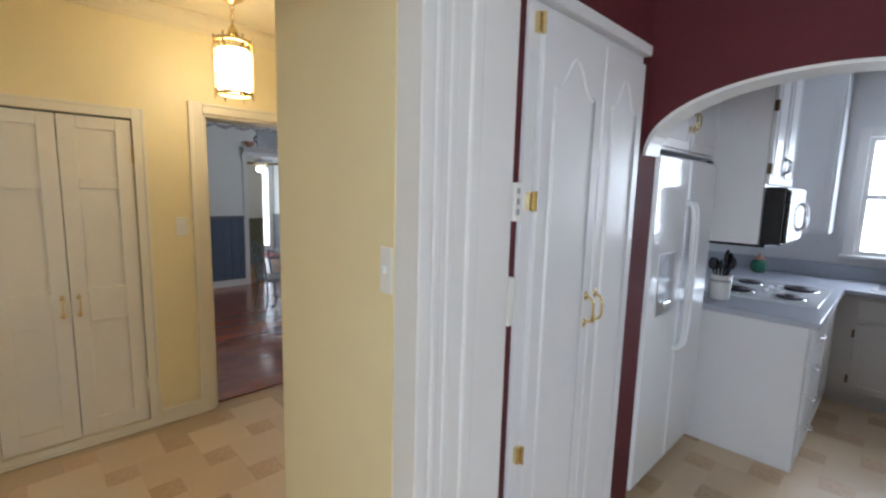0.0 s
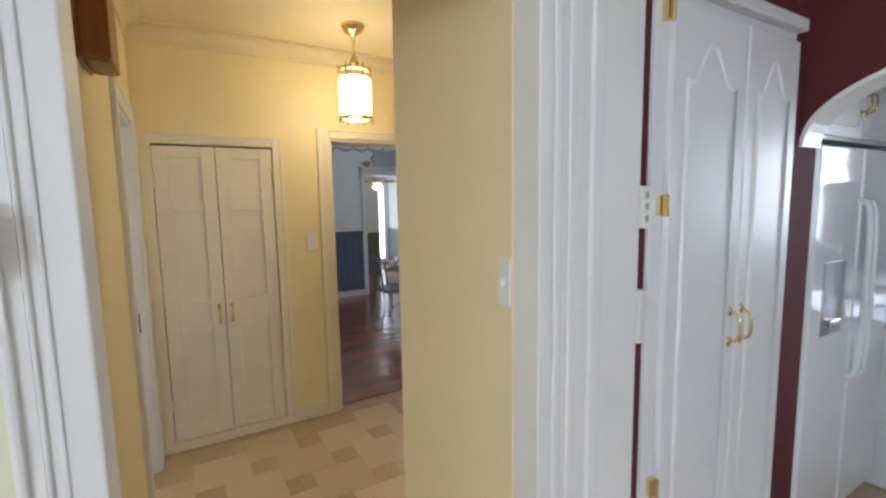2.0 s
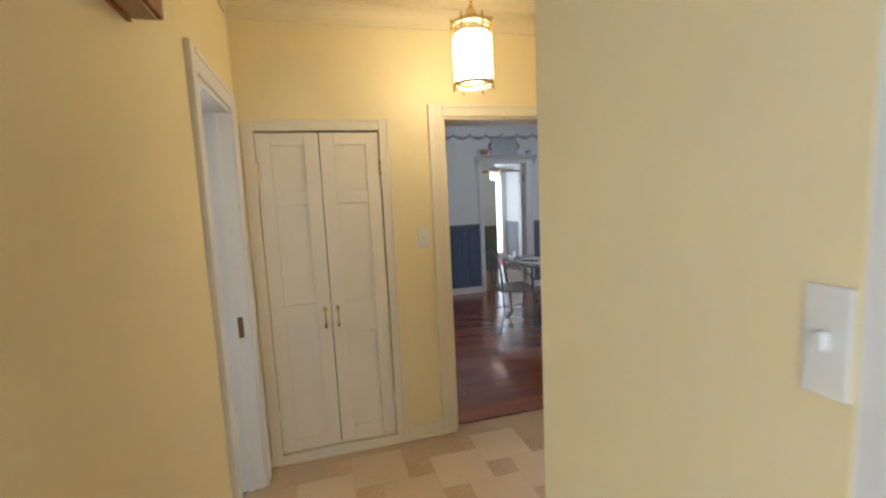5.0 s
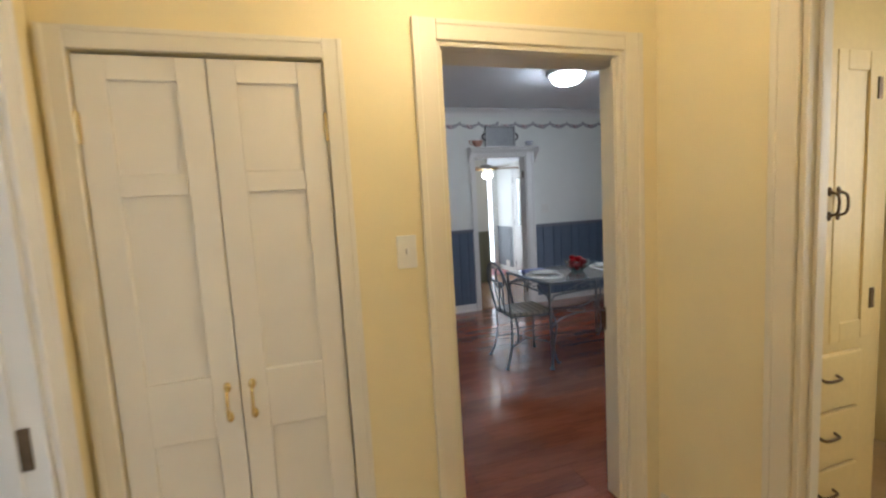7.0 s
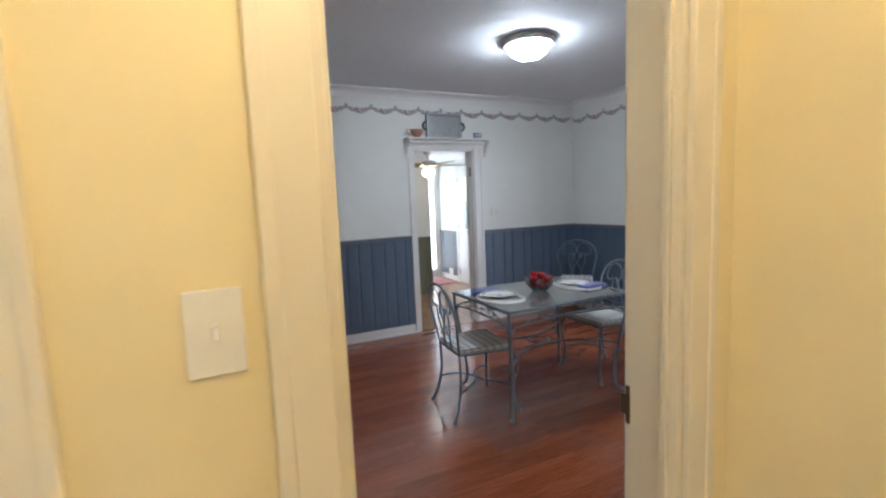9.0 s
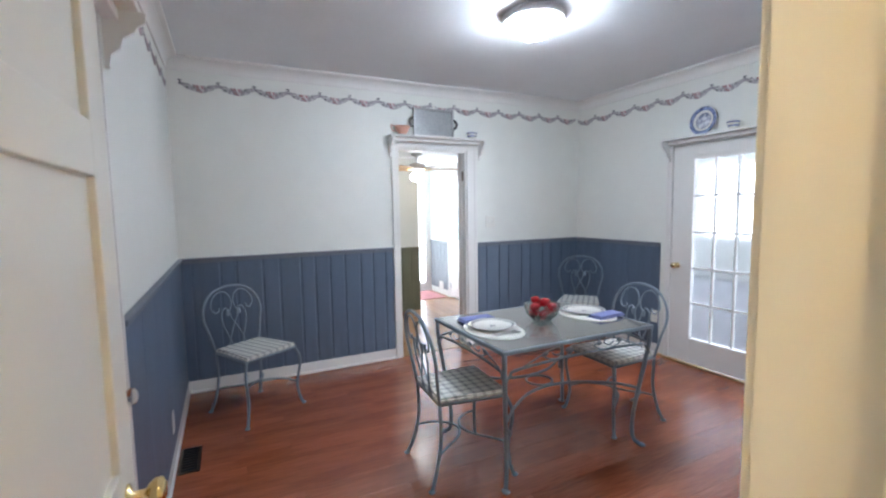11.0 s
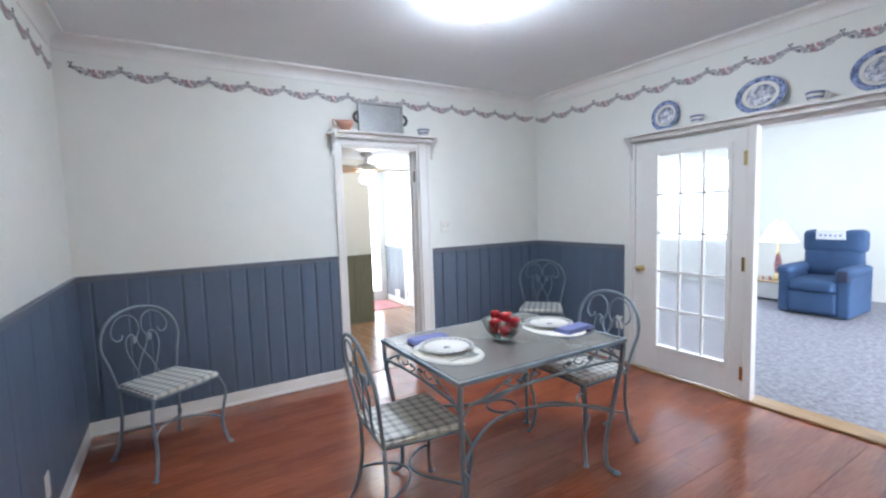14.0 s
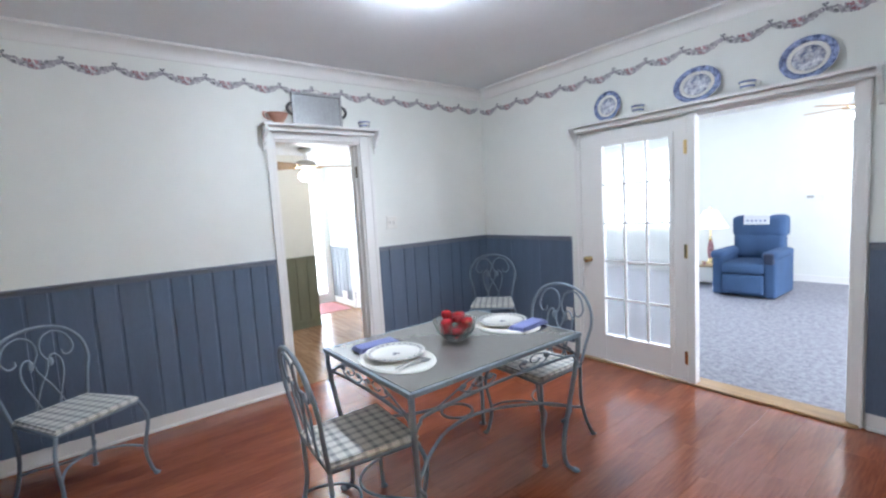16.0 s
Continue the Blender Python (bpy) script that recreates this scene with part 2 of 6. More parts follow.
def plaid(name, ground, line, pitch):
    """Woven plaid: crossing bands on a pale ground."""
    m = mat(name, ground, 0.85, var=0.05, fine=260, bump=0.25, bump_scale=300)
    nt = m.node_tree
    N, L = nt.nodes, nt.links
    p = N["Principled BSDF"]
    co = N.new("ShaderNodeTexCoord")
    sep = N.new("ShaderNodeSeparateXYZ")
    L.new(co.outputs["Object"], sep.inputs[0])
    bands = []
    for axis in ("X", "Y"):
        mul, fr, gt = N.new("ShaderNodeMath"), N.new("ShaderNodeMath"), N.new("ShaderNodeMath")
        mul.operation, fr.operation, gt.operation = "MULTIPLY", "FRACT", "LESS_THAN"
        mul.inputs[1].default_value, gt.inputs[1].default_value = 1 / pitch, 0.36
        L.new(sep.outputs[axis], mul.inputs[0])
        L.new(mul.outputs[0], fr.inputs[0])
        L.new(fr.outputs[0], gt.inputs[0])
        bands.append(gt)
    add, half, mix = N.new("ShaderNodeMath"), N.new("ShaderNodeMath"), N.new("ShaderNodeMixRGB")
    add.operation, half.operation = "ADD", "MULTIPLY"
    L.new(bands[0].outputs[0], add.inputs[0])
    L.new(bands[1].outputs[0], add.inputs[1])
    half.inputs[1].default_value = 0.40
    L.new(add.outputs[0], half.inputs[0])
    L.new(half.outputs[0], mix.inputs["Fac"])
    old = p.inputs["Base Color"].links[0].from_socket
    L.new(old, mix.inputs["Color1"])
    mix.inputs["Color2"].default_value = (*line, 1)
    L.new(mix.outputs["Color"], p.inputs["Base Color"])
    return m


PLAID = plaid("grey_white_plaid_cushion", (0.70, 0.70, 0.66), (0.10, 0.115, 0.14), 0.054)


def tile_material():
    """Vinyl squares from pale sand to warm clay, one shade a tile."""
    m = mat("sand_vinyl_tile", (0.66, 0.50, 0.32), 0.38, var=0.10, scale=6, fine=50, bump=0.02)
    nt = m.node_tree
    N, L = nt.nodes, nt.links
    p = N["Principled BSDF"]
    info, ramp, mix = N.new("ShaderNodeObjectInfo"), N.new("ShaderNodeValToRGB"), N.new("ShaderNodeMixRGB")
    e = ramp.color_ramp.elements
    e[0].position, e[0].color = 0.0, (0.74, 0.58, 0.38, 1)
    e[1].position, e[1].color = 1.0, (0.63, 0.45, 0.27, 1)
    e.new(0.5).color = (0.71, 0.55, 0.355, 1)
    e.new(0.75).color = (0.67, 0.50, 0.31, 1)
    L.new(info.outputs["Random"], ramp.inputs["Fac"])
    old = p.inputs["Base Color"].links[0].from_socket
    mix.inputs["Fac"].default_value = 0.75
    L.new(old, mix.inputs["Color1"])
    L.new(ramp.outputs["Color"], mix.inputs["Color2"])
    L.new(mix.outputs["Color"], p.inputs["Base Color"])
    return m


TILE = tile_material()

# ---- mesh helpers ----
ORIGIN = {}


def thing(name, at, label="", category="", group="", kind=""):
    """An Empty at a thing's base; its parts are modelled in world metres."""
    ob = new(name)
    ob.empty_display_size = 0.1
    ob.location = at
    ORIGIN[ob.name] = Vector(at)
    return tagged(ob, label, category, group, kind)


def part(name, bm, material, parent=None, label="", smooth=False):
    base = ORIGIN[parent.name] if parent else Vector((0, 0, 0))
    if base.length:
        bmesh.ops.translate(bm, verts=bm.verts, vec=-base)
    me = bpy.data.meshes.new(name)
    bmesh.ops.recalc_face_normals(bm, faces=bm.faces)
    bm.to_mesh(me)
    bm.free()
    me.materials.append(material)
    if smooth:
        for f in me.polygons:
            f.use_smooth = True
    ob = new(name, me)
    ORIGIN[ob.name] = base
    if parent:
        ob.parent = parent
    if label:
        tagged(ob, label)
    return ob


def structure(name, bm, material, label="", category=""):
    return tagged(part(name, bm, material), label, category, kind="structure")


def piece(name, mesh, parent, at, rz=0.0):
    ob = new(name, mesh)
    ob.parent = parent
    ob.location = Vector(at) - ORIGIN[parent.name]
    ob.rotation_euler = (0, 0, rz)
    ORIGIN[ob.name] = Vector(at)
    return ob


def box(bm, x0, x1, y0, y1, z0, z1, bevel=0.0):
    r = bmesh.ops.create_cube(bm, size=1.0)
    vs = r["verts"]
    bmesh.ops.scale(bm, verts=vs, vec=(abs(x1 - x0), abs(y1 - y0), abs(z1 - z0)))
    bmesh.ops.translate(bm, verts=vs, vec=((x0 + x1) / 2, (y0 + y1) / 2, (z0 + z1) / 2))
    if bevel:
        es = list({e for v in vs for e in v.link_edges})
        bmesh.ops.bevel(bm, geom=es, offset=bevel, segments=2, profile=0.5, affect="EDGES")
    return bm


def boxed(x0, x1, y0, y1, z0, z1, bevel=0.0):
    return box(bmesh.new(), x0, x1, y0, y1, z0, z1, bevel)


def smooth_path(pts, step=5):
    """Catmull-Rom through the points."""
    P = [Vector(p) for p in pts]
    if len(P) < 3:
        return P
    P = [P[0] * 2 - P[1]] + P + [P[-1] * 2 - P[-2]]
    out = []
    for i in range(1, len(P) - 2):
        a, b, c, d = P[i - 1:i + 3]
        for k in range(step):
            t = k / step
            out.append(0.5 * (2 * b + (c - a) * t + (2 * a - 5 * b + 4 * c - d) * t * t + (3 * b - a - 3 * c + d) * t ** 3))
    out.append(P[-2])
    return out


def tube(bm, pts, r, sides=8, closed=False, step=5, curve=True):
    path = smooth_path(pts, step) if curve else [Vector(p) for p in pts]
    rings = []
    n = len(path)
    up = None
    for i, p in enumerate(path):
        d = (path[min(i + 1, n - 1)] - path[max(i - 1, 0)])
        d = d.normalized() if d.length > 1e-6 else Vector((0, 0, 1))
        if up is None:
            up = d.orthogonal().normalized()
        up = (up - d * up.dot(d))
        up = up.normalized() if up.length > 1e-6 else d.orthogonal().normalized()
        side = d.cross(up)
        rr = r[0] + (r[1] - r[0]) * i / max(1, n - 1) if isinstance(r, tuple) else r
        rings.append([bm.verts.new(p + rr * (math.cos(a) * up + math.sin(a) * side)) for a in (2 * math.pi * k / sides for k in range(sides))])
    for a, b in zip(rings, rings[1:]):
        for k in range(sides):
            bm.faces.new((a[k], a[(k + 1) % sides], b[(k + 1) % sides], b[k]))
    bm.faces.new(list(reversed(rings[0])))
    bm.faces.new(rings[-1])
    return bm


def ring(bm, centre, r, thick, axis="z", sides=8, count=24):
    c = Vector(centre)
    pts = []
    for k in range(count + 1):
        a = 2 * math.pi * k / count
        u, v = r * math.cos(a), r * math.sin(a)
        pts.append(c + (Vector((u, v, 0)) if axis == "z" else Vector((u, 0, v)) if axis == "y" else Vector((0, u, v))))
    return tube(bm, pts, thick, sides, curve=False)


def lathe(bm, profile, centre=(0, 0, 0), seg=24, axis="z", squash=(1, 1)):
    """Turned body from (radius, height) pairs."""
    c = Vector(centre)
    rows = []
    for r, h in profile:
        row = []
        for k in range(seg):
            a = 2 * math.pi * k / seg
            u, v = r * math.cos(a) * squash[0], r * math.sin(a) * squash[1]
            o = {"z": (u, v, h), "y": (u, h, v), "x": (h, u, v)}[axis]
            row.append(bm.verts.new(c + Vector(o)))
        rows.append(row)
    for a, b in zip(rows, rows[1:]):
        for k in range(seg):
            bm.faces.new((a[k], a[(k + 1) % seg], b[(k + 1) % seg], b[k]))
    if profile[0] != profile[-1]:
        bm.faces.new(rows[0])
        bm.faces.new(list(reversed(rows[-1])))
    return bm


def prism(bm, outline, plane, lo, hi):
    """A flat outline (a, b) pushed from lo to hi: plane 'x' takes (y, z), 'y' takes (x, z), 'z' takes (x, y)."""
    def at(a, b, c):
        return {"x": (c, a, b), "y": (a, c, b), "z": (a, b, c)}[plane]
    A = [bm.verts.new(at(a, b, lo)) for a, b in outline]
    B = [bm.verts.new(at(a, b, hi)) for a, b in outline]
    n = len(outline)
    bm.faces.new(A)
    bm.faces.new(list(reversed(B)))
    for k in range(n):
        bm.faces.new((A[k], B[k], B[(k + 1) % n], A[(k + 1) % n]))
    return bm


def wall(name, axis, lo, hi, a0, a1, z0, z1, material, openings=(), label=""):
    """A wall slab from lo to hi across its axis and a0 to a1 along it, with openings (a0, a1, z0, z1) through it."""
    bm = bmesh.new()

    def put(p0, p1, q0, q1):
        if p1 - p0 < 1e-4 or q1 - q0 < 1e-4:
            return
        if axis == "x":
            box(bm, lo, hi, p0, p1, q0, q1)
        else:
            box(bm, p0, p1, lo, hi, q0, q1)
    at = a0
    for b0, b1, w0, w1 in sorted(openings):
        put(at, b0, z0, z1)
        put(b0, b1, z0, w0)
        put(b0, b1, w1, z1)
        at = b1
    put(at, a1, z0, z1)
    return structure(name, bm, material, label, "wall")


def oriented(axis, face, sign):
    """Maps (along, out from the wall, up) to the world for a wall whose face is at `face` and looks towards sign."""
    def f(a0, a1, o0, o1, z0, z1):
        n0, n1 = sorted((face + sign * o0, face + sign * o1))
        return (n0, n1, a0, a1, z0, z1) if axis == "x" else (a0, a1, n0, n1, z0, z1)
    return f


def casing(name, axis, face, sign, a0, a1, top, width, material, depth=0.0, head=None, bottom=0.0, label="", first=None):
    """Door trim: two legs and a head, each with a flat and a raised outer band, and the lining of the opening."""
    head = head or width
    mid = (a0 + a1) / 2
    base = (face, mid, bottom) if axis == "x" else (mid, face, bottom)
    th = thing(name, base, label or "painted wooden door casing with raised outer band", "door trim", kind="structure")
    f = oriented(axis, face, sign)
    for u0, u1, out in ((a0 - (first or width), a0, -1), (a1, a1 + width, 1)):
        bm = boxed(*f(u0, u1, 0.0, 0.018, bottom, top + head), 0.003)
        o0, o1 = (u0, u0 + width * 0.28) if out < 0 else (u1 - width * 0.28, u1)
        box(bm, *f(o0, o1, 0.012, 0.022, bottom, top + head), 0.003)
        part("casing_leg", bm, material, th)
    bm = boxed(*f(a0 + 0.0005, a1 - 0.0005, 0.0, 0.017, top, top + head - 0.001), 0.003)
    box(bm, *f(a0 + 0.0005, a1 - 0.0005, 0.012, 0.0215, top + head * 0.72, top + head - 0.001), 0.003)
    part("casing_head", bm, material, th)
    if depth:
        bm = bmesh.new()
        box(bm, *f(a0, a0 + 0.018, -depth, 0.001, bottom, top), 0.002)
        box(bm, *f(a1 - 0.018, a1, -depth, 0.001, bottom, top), 0.002)
        box(bm, *f(a0 + 0.018, a1 - 0.018, -depth, 0.001, top - 0.018, top), 0.002)
        box(bm, *f(a0 + 0.018, a0 + 0.030, -depth * 0.62, -depth * 0.40, bottom, top - 0.02), 0.002)
        box(bm, *f(a1 - 0.030, a1 - 0.018, -depth * 0.62, -depth * 0.40, bottom, top - 0.02), 0.002)
        part("jamb_lining", bm, material, th)
    return th


def panel_door(bm, f, a0, a1, z0, z1, thick, panels, stile=0.1, out=0.0):
    """A framed door leaf: stiles, rails and sunk panels, given as (z0, z1) bands."""
    box(bm, *f(a0, a0 + stile, out, out + thick, z0, z1), 0.003)
    box(bm, *f(a1 - stile, a1, out, out + thick, z0, z1), 0.003)
    at = z0
    for p0, p1 in panels:
        box(bm, *f(a0 + stile, a1 - stile, out, out + thick, at, p0), 0.003)
        box(bm, *f(a0 + stile - 0.004, a1 - stile + 0.004, out + thick * 0.25, out + thick * 0.62, p0 - 0.004, p1 + 0.004), 0.0)
        at = p1
    box(bm, *f(a0 + stile, a1 - stile, out, out + thick, at, z1), 0.003)
    return bm


def plate_switch(name, axis, face, sign, a, z, label, w=0.072, h=0.118, toggles=1, outlet=False):
    base = (face, a, z - h / 2) if axis == "x" else (a, face, z - h / 2)
    th = thing(name, base, label, "electric outlet" if outlet else "light switch")
    f = oriented(axis, face, sign)
    part("cover_plate", boxed(*f(a - w / 2, a + w / 2, 0, 0.007, z - h / 2, z + h / 2), 0.0025), PLASTIC, th)
    for k in range(toggles):
        c = a + (k - (toggles - 1) / 2) * 0.046
        if outlet:
            for dz in (-0.024, 0.024):
                part("socket", boxed(*f(c - 0.015, c + 0.015, 0.006, 0.010, z + dz - 0.014, z + dz + 0.014), 0.003), PAPER, th)
        else:
            part("toggle", boxed(*f(c - 0.005, c + 0.005, 0.006, 0.020, z - 0.008, z + 0.012), 0.002), PAPER, th)
    return th

# ---- large structure ----
H = 2.63
# dining room shell
wall("wall_dining_west", "x", -9.06, -8.99, 1.60, 5.68, 0, H, WALLW, [(3.44, 4.19, 0, 2.03)], "off-white painted dining room wall")
wall("wall_dining_south", "y", 1.52, 1.60, -9.06, -5.17, 0, H, WALLW, [(-6.66, -5.92, 0, 1.99)], "off-white painted dining room wall")
wall("wall_dining_north", "y", 5.68, 5.76, -9.06, -5.17, 0, H, WALLW, [(-7.745, -5.945, 0, 1.975)], "off-white painted dining room wall")
wall("wall_dining_east", "x", -5.295, -5.17, 1.60, 5.68, 0, H, WALLW, [(1.717, 2.575, 0, 2.03)], "off-white painted dining room wall")
structure("ceiling_dining", boxed(-9.06, -5.17, 1.52, 5.76, H, H + 0.08), CEIL, "white textured dining room ceiling", "ceiling")
# hall shell
wall("wall_hall_west", "x", -5.17, -5.09, 0.46, 4.2, 0, H, YELLOW, [(0.64, 1.33, 0.055, 1.95), (1.717, 2.575, 0, 2.03)], "warm yellow painted hall wall")
wall("wall_hall_south", "y", 0.46, 0.56, -5.09, -2.74, 0, H, YELLOW, [(-4.90, -4.215, 0, 2.03)], "warm yellow painted hall wall")
wall("wall_hall_north", "y", 2.68, 2.78, -5.09, -3.37, 0, H, YELLOW, [(-4.52, -3.74, 0, 2.03)], "warm yellow painted hall wall")
bm = boxed(-3.405, -2.70, 1.45, 1.57, 0, H)
bmesh.ops.bevel(bm, geom=[e for e in bm.edges if all(abs(v.co.x + 3.405) < 1e-3 and abs(v.co.y - 1.45) < 1e-3 for v in e.verts)], offset=0.055, segments=8, affect="EDGES")
for f in bm.faces:
    f.smooth = 0.02 < abs(f.normal.x) < 0.98
structure("wall_hall_corner", bm, YELLOW, "yellow hall wall with a rounded plaster corner", "wall")
wall("wall_hall_east", "x", -3.37, -3.27, 1.57, 4.2, 0, H, YELLOW, label="warm yellow painted hall wall")
structure("ceiling_hall", boxed(-5.09, -2.72, 0.46, 4.3, H, H + 0.08), HALLCEIL, "cream painted hall ceiling", "ceiling")
# opening cut for the added passage window
wall("wall_passage_north", "y", 4.2, 4.3, -5.09, -3.27, 0, H, YELLOW, [(-4.15, -3.55, 1.05, 2.15)], label="yellow painted passage wall")
# kitchen shell: the wall between breakfast room and hall has a wide cased opening
wall("wall_breakfast_west", "x", -2.72, -2.635, -1.6, 0.656, 0, H, PALE, label="pale yellow painted wall")
wall("wall_red_west", "x", -2.70, -2.635, 1.49, 2.72, 0, H, RED, label="dark red painted wall")
structure("wall_over_opening", boxed(-2.72, -2.635, 0.656, 1.49, 2.2, H), PALE, "painted wall over the hall opening", "wall")
# opening cut for the added south window
wall("wall_breakfast_south", "y", -1.7, -1.6, -2.72, 1.6, 0, H, PALE, [(-0.55, 0.95, 0.95, 2.25)], label="pale yellow painted wall")
wall("wall_breakfast_east", "x", 1.6, 1.7, -1.7, 6.0, 0, H, PALE, [(0.25, 1.75, 0.95, 2.25)], "pale yellow wall with a window")
structure("ceiling_kitchen", boxed(-3.5, 1.7, -1.7, 6.0, H, H + 0.08), CEIL, "white kitchen ceiling", "ceiling")
wall("wall_kitchen_north", "y", 5.9, 5.98, -3.5, 1.6, 0, H, CABW, [(-2.10, -1.15, 1.12, 2.10)], "white painted kitchen wall")
wall("wall_kitchen_west", "x", -3.5, -3.42, 2.72, 5.9, 0, H, CABW, label="white painted kitchen wall")


def arch_wall():
    """Red wall across the kitchen with a flat elliptical arch cut through it."""
    lo, hi = 2.72, 2.86
    cx, half, spring, rise, n = ARCH
    P = [(cx - half * math.cos(math.pi * k / n), spring + rise * math.sin(math.pi * k / n) ** 0.9) for k in range(n + 1)]
    bm = bmesh.new()
    box(bm, -3.45, cx - half, lo, hi, 0, H)
    box(bm, cx + half, 1.6, lo, hi, 0, H)
    for (xa, za), (xb, zb) in zip(P, P[1:]):
        prism(bm, [(xa, za), (xb, zb), (xb, H), (xa, H)], "y", lo, hi)
    structure("wall_arch", bm, RED, "dark red wall with a broad arched opening", "wall")
    lin = bmesh.new()
    Q = P
    t = 0.012
    for (xa, za), (xb, zb) in zip(Q, Q[1:]):
        def inner(x, z):
            return (x + t * (cx - x) / half, z - (t if z > spring + 0.001 else 0))
        prism(lin, [(xa, za), (xb, zb), inner(xb, zb), inner(xa, za)], "y", lo - 0.004, hi + 0.004)
    structure("arch_lining", lin, TRIM, "white painted lining of the arch", "trim")


ARCH = (-2.06, 0.575, 1.75, 0.275, 32)
arch_wall()
# living room shell
wall("wall_living_skin", "y", 5.76, 5.84, -11.6, -3.4, 0, H, WALLW, [(-7.745, -5.945, 0, 1.975)], "white living room wall")
wall("wall_living_north", "y", 10.5, 10.6, -11.6, -3.4, 0, H, WALLW, [(-10.7, -9.2, 0.8, 2.2)], "white living room wall with a window")
wall("wall_living_west", "x", -11.7, -11.6, 5.76, 10.6, 0, H, WALLW, label="white living room wall")
# the opening on this unseen side is for an added window
wall("wall_living_east", "x", -3.5, -3.4, 6.0, 10.6, 0, H, WALLW, [(7.1, 9.5, 0.75, 2.25)], "white living room wall with a window")
structure("ceiling_living", boxed(-11.7, -3.4, 5.76, 10.6, H, H + 0.08), CEIL, "white living room ceiling", "ceiling")
# den shell
wall("wall_den_skin", "x", -9.14, -9.06, 1.6, 5.32, 0, H, CREAM, [(3.44, 4.19, 0, 2.03)], "cream den wall")
wall("wall_den_west", "x", -10.97, -10.87, 2.0, 4.45, 0, H, CREAM, label="cream painted den wall above olive panelling")
wall("wall_den_north", "y", 5.22, 5.32, -12.25, -9.06, 0, H, WALLW, [(-11.38, -10.60, 0, 2.0)], "white den wall above grey panelling")
wall("wall_den_south", "y", 1.9, 2.0, -11.0, -9.06, 0, H, CREAM, label="cream den wall")
wall("wall_den_entry_west", "x", -12.25, -12.15, 4.35, 5.22, 0, H, WALLW, [(4.52, 5.18, 0.02, 2.05)], "white den wall with a glazed door")
wall("wall_den_entry_south", "y", 4.35, 4.45, -12.15, -10.97, 0, H, WALLW, label="white entry wall")
structure("ceiling_den", boxed(-12.25, -9.06, 1.9, 5.32, 2.16, 2.24), CEIL, "white den ceiling", "ceiling")
# bedroom shell
wall("wall_bedroom_skin", "y", 0.42, 0.46, -8.4, -2.74, 0, H, WALLW, [(-4.90, -4.215, 0, 2.03)], "white bedroom wall")
wall("wall_bedroom_west", "x", -8.4, -8.3, -3.0, 0.46, 0, H, WALLW, [(-1.15, -0.35, 1.15, 2.25)], "white bedroom wall with an added window")
wall("wall_bedroom_south", "y", -3.0, -2.9, -8.3, -2.74, 0, H, WALLW, label="white bedroom wall")
wall("wall_bedroom_east", "x", -2.84, -2.74, -2.9, 0.42, 0, H, WALLW, label="white bedroom wall")
structure("ceiling_bedroom", boxed(-8.4, -2.74, -3.0, 0.46, H, H + 0.08), CEIL, "white bedroom ceiling", "ceiling")

# ground and sub-floors
structure("ground", boxed(-400, 400, -400, 400, -0.5, -0.25), mat("lawn_ground", (0.07, 0.10, 0.04), 0.9, var=0.3), "grass ground around the house", "ground")
structure("subfloor", boxed(-13.5, 1.8, -3.1, 10.7, -0.2, -0.012), mat("subfloor_board", (0.25, 0.18, 0.12), 0.8), "plain floor slab under the rooms", "floor")
floor_dining = structure("floor_dining", boxed(-9.06, -5.17, 1.6, 5.76, -0.012, -0.0045), PLANK, "glossy red-brown laminate plank floor", "floor")
floor_hall = structure("floor_hall", boxed(-5.17, 1.6, -1.6, 5.9, -0.012, -0.004), mat("tile_joint", (0.55, 0.41, 0.26), 0.6), "sand and clay coloured vinyl tile floor", "floor")
structure("floor_living", boxed(-11.6, -3.5, 5.76, 10.5, -0.012, 0.004), CARPET, "grey-blue cut-pile carpet", "carpet")
floor_den = structure("floor_den", boxed(-12.25, -9.06, 2.0, 5.22, -0.012, -0.0045), DENFLOOR, "tan laminate den floor", "floor")
structure("floor_bedroom", boxed(-8.3, -2.84, -2.9, 0.46, -0.012, 0.0), CARPET, "grey carpet in the bedroom", "carpet")

# ---- trim, panelling and crown ----
def run_box(axis, face, sign, a0, a1, o0, o1, z0, z1, bm, bevel=0.0):
    box(bm, *oriented(axis, face, sign)(a0, a1, o0, o1, z0, z1), bevel)


def baseboard(axis, face, sign, spans, material=TRIM, h=0.10, t=0.014):
    bm = bmesh.new()
    for a0, a1 in spans:
        run_box(axis, face, sign, a0, a1, 0, t, 0, h, bm, 0.003)
        run_box(axis, face, sign, a0, a1, 0, t + 0.01, 0, 0.018, bm, 0.003)
    structure("baseboard", bm, material, "white painted wooden baseboard", "baseboard")


def crown(axis, face, sign, a0, a1, material):
    """Cove crown moulding: a fillet on the wall, a hollow curve and a fillet under the ceiling."""
    out = [(0, 0), (0, -0.098), (0.012, -0.098), (0.014, -0.086)]
    out += [(0.014 + 0.060 * (1 - math.cos(math.pi / 2 * k / 6)), -0.084 + 0.066 * math.sin(math.pi / 2 * k / 6)) for k in range(7)]
    out += [(0.088, -0.016), (0.088, 0)]
    bm = bmesh.new()
    prism(bm, [(face + sign * o, H - 0.0005 + h) for o, h in out], "y" if axis == "x" else "x", a0, a1)
    structure("crown_moulding", bm, material, "painted cove crown moulding under the ceiling", "trim")


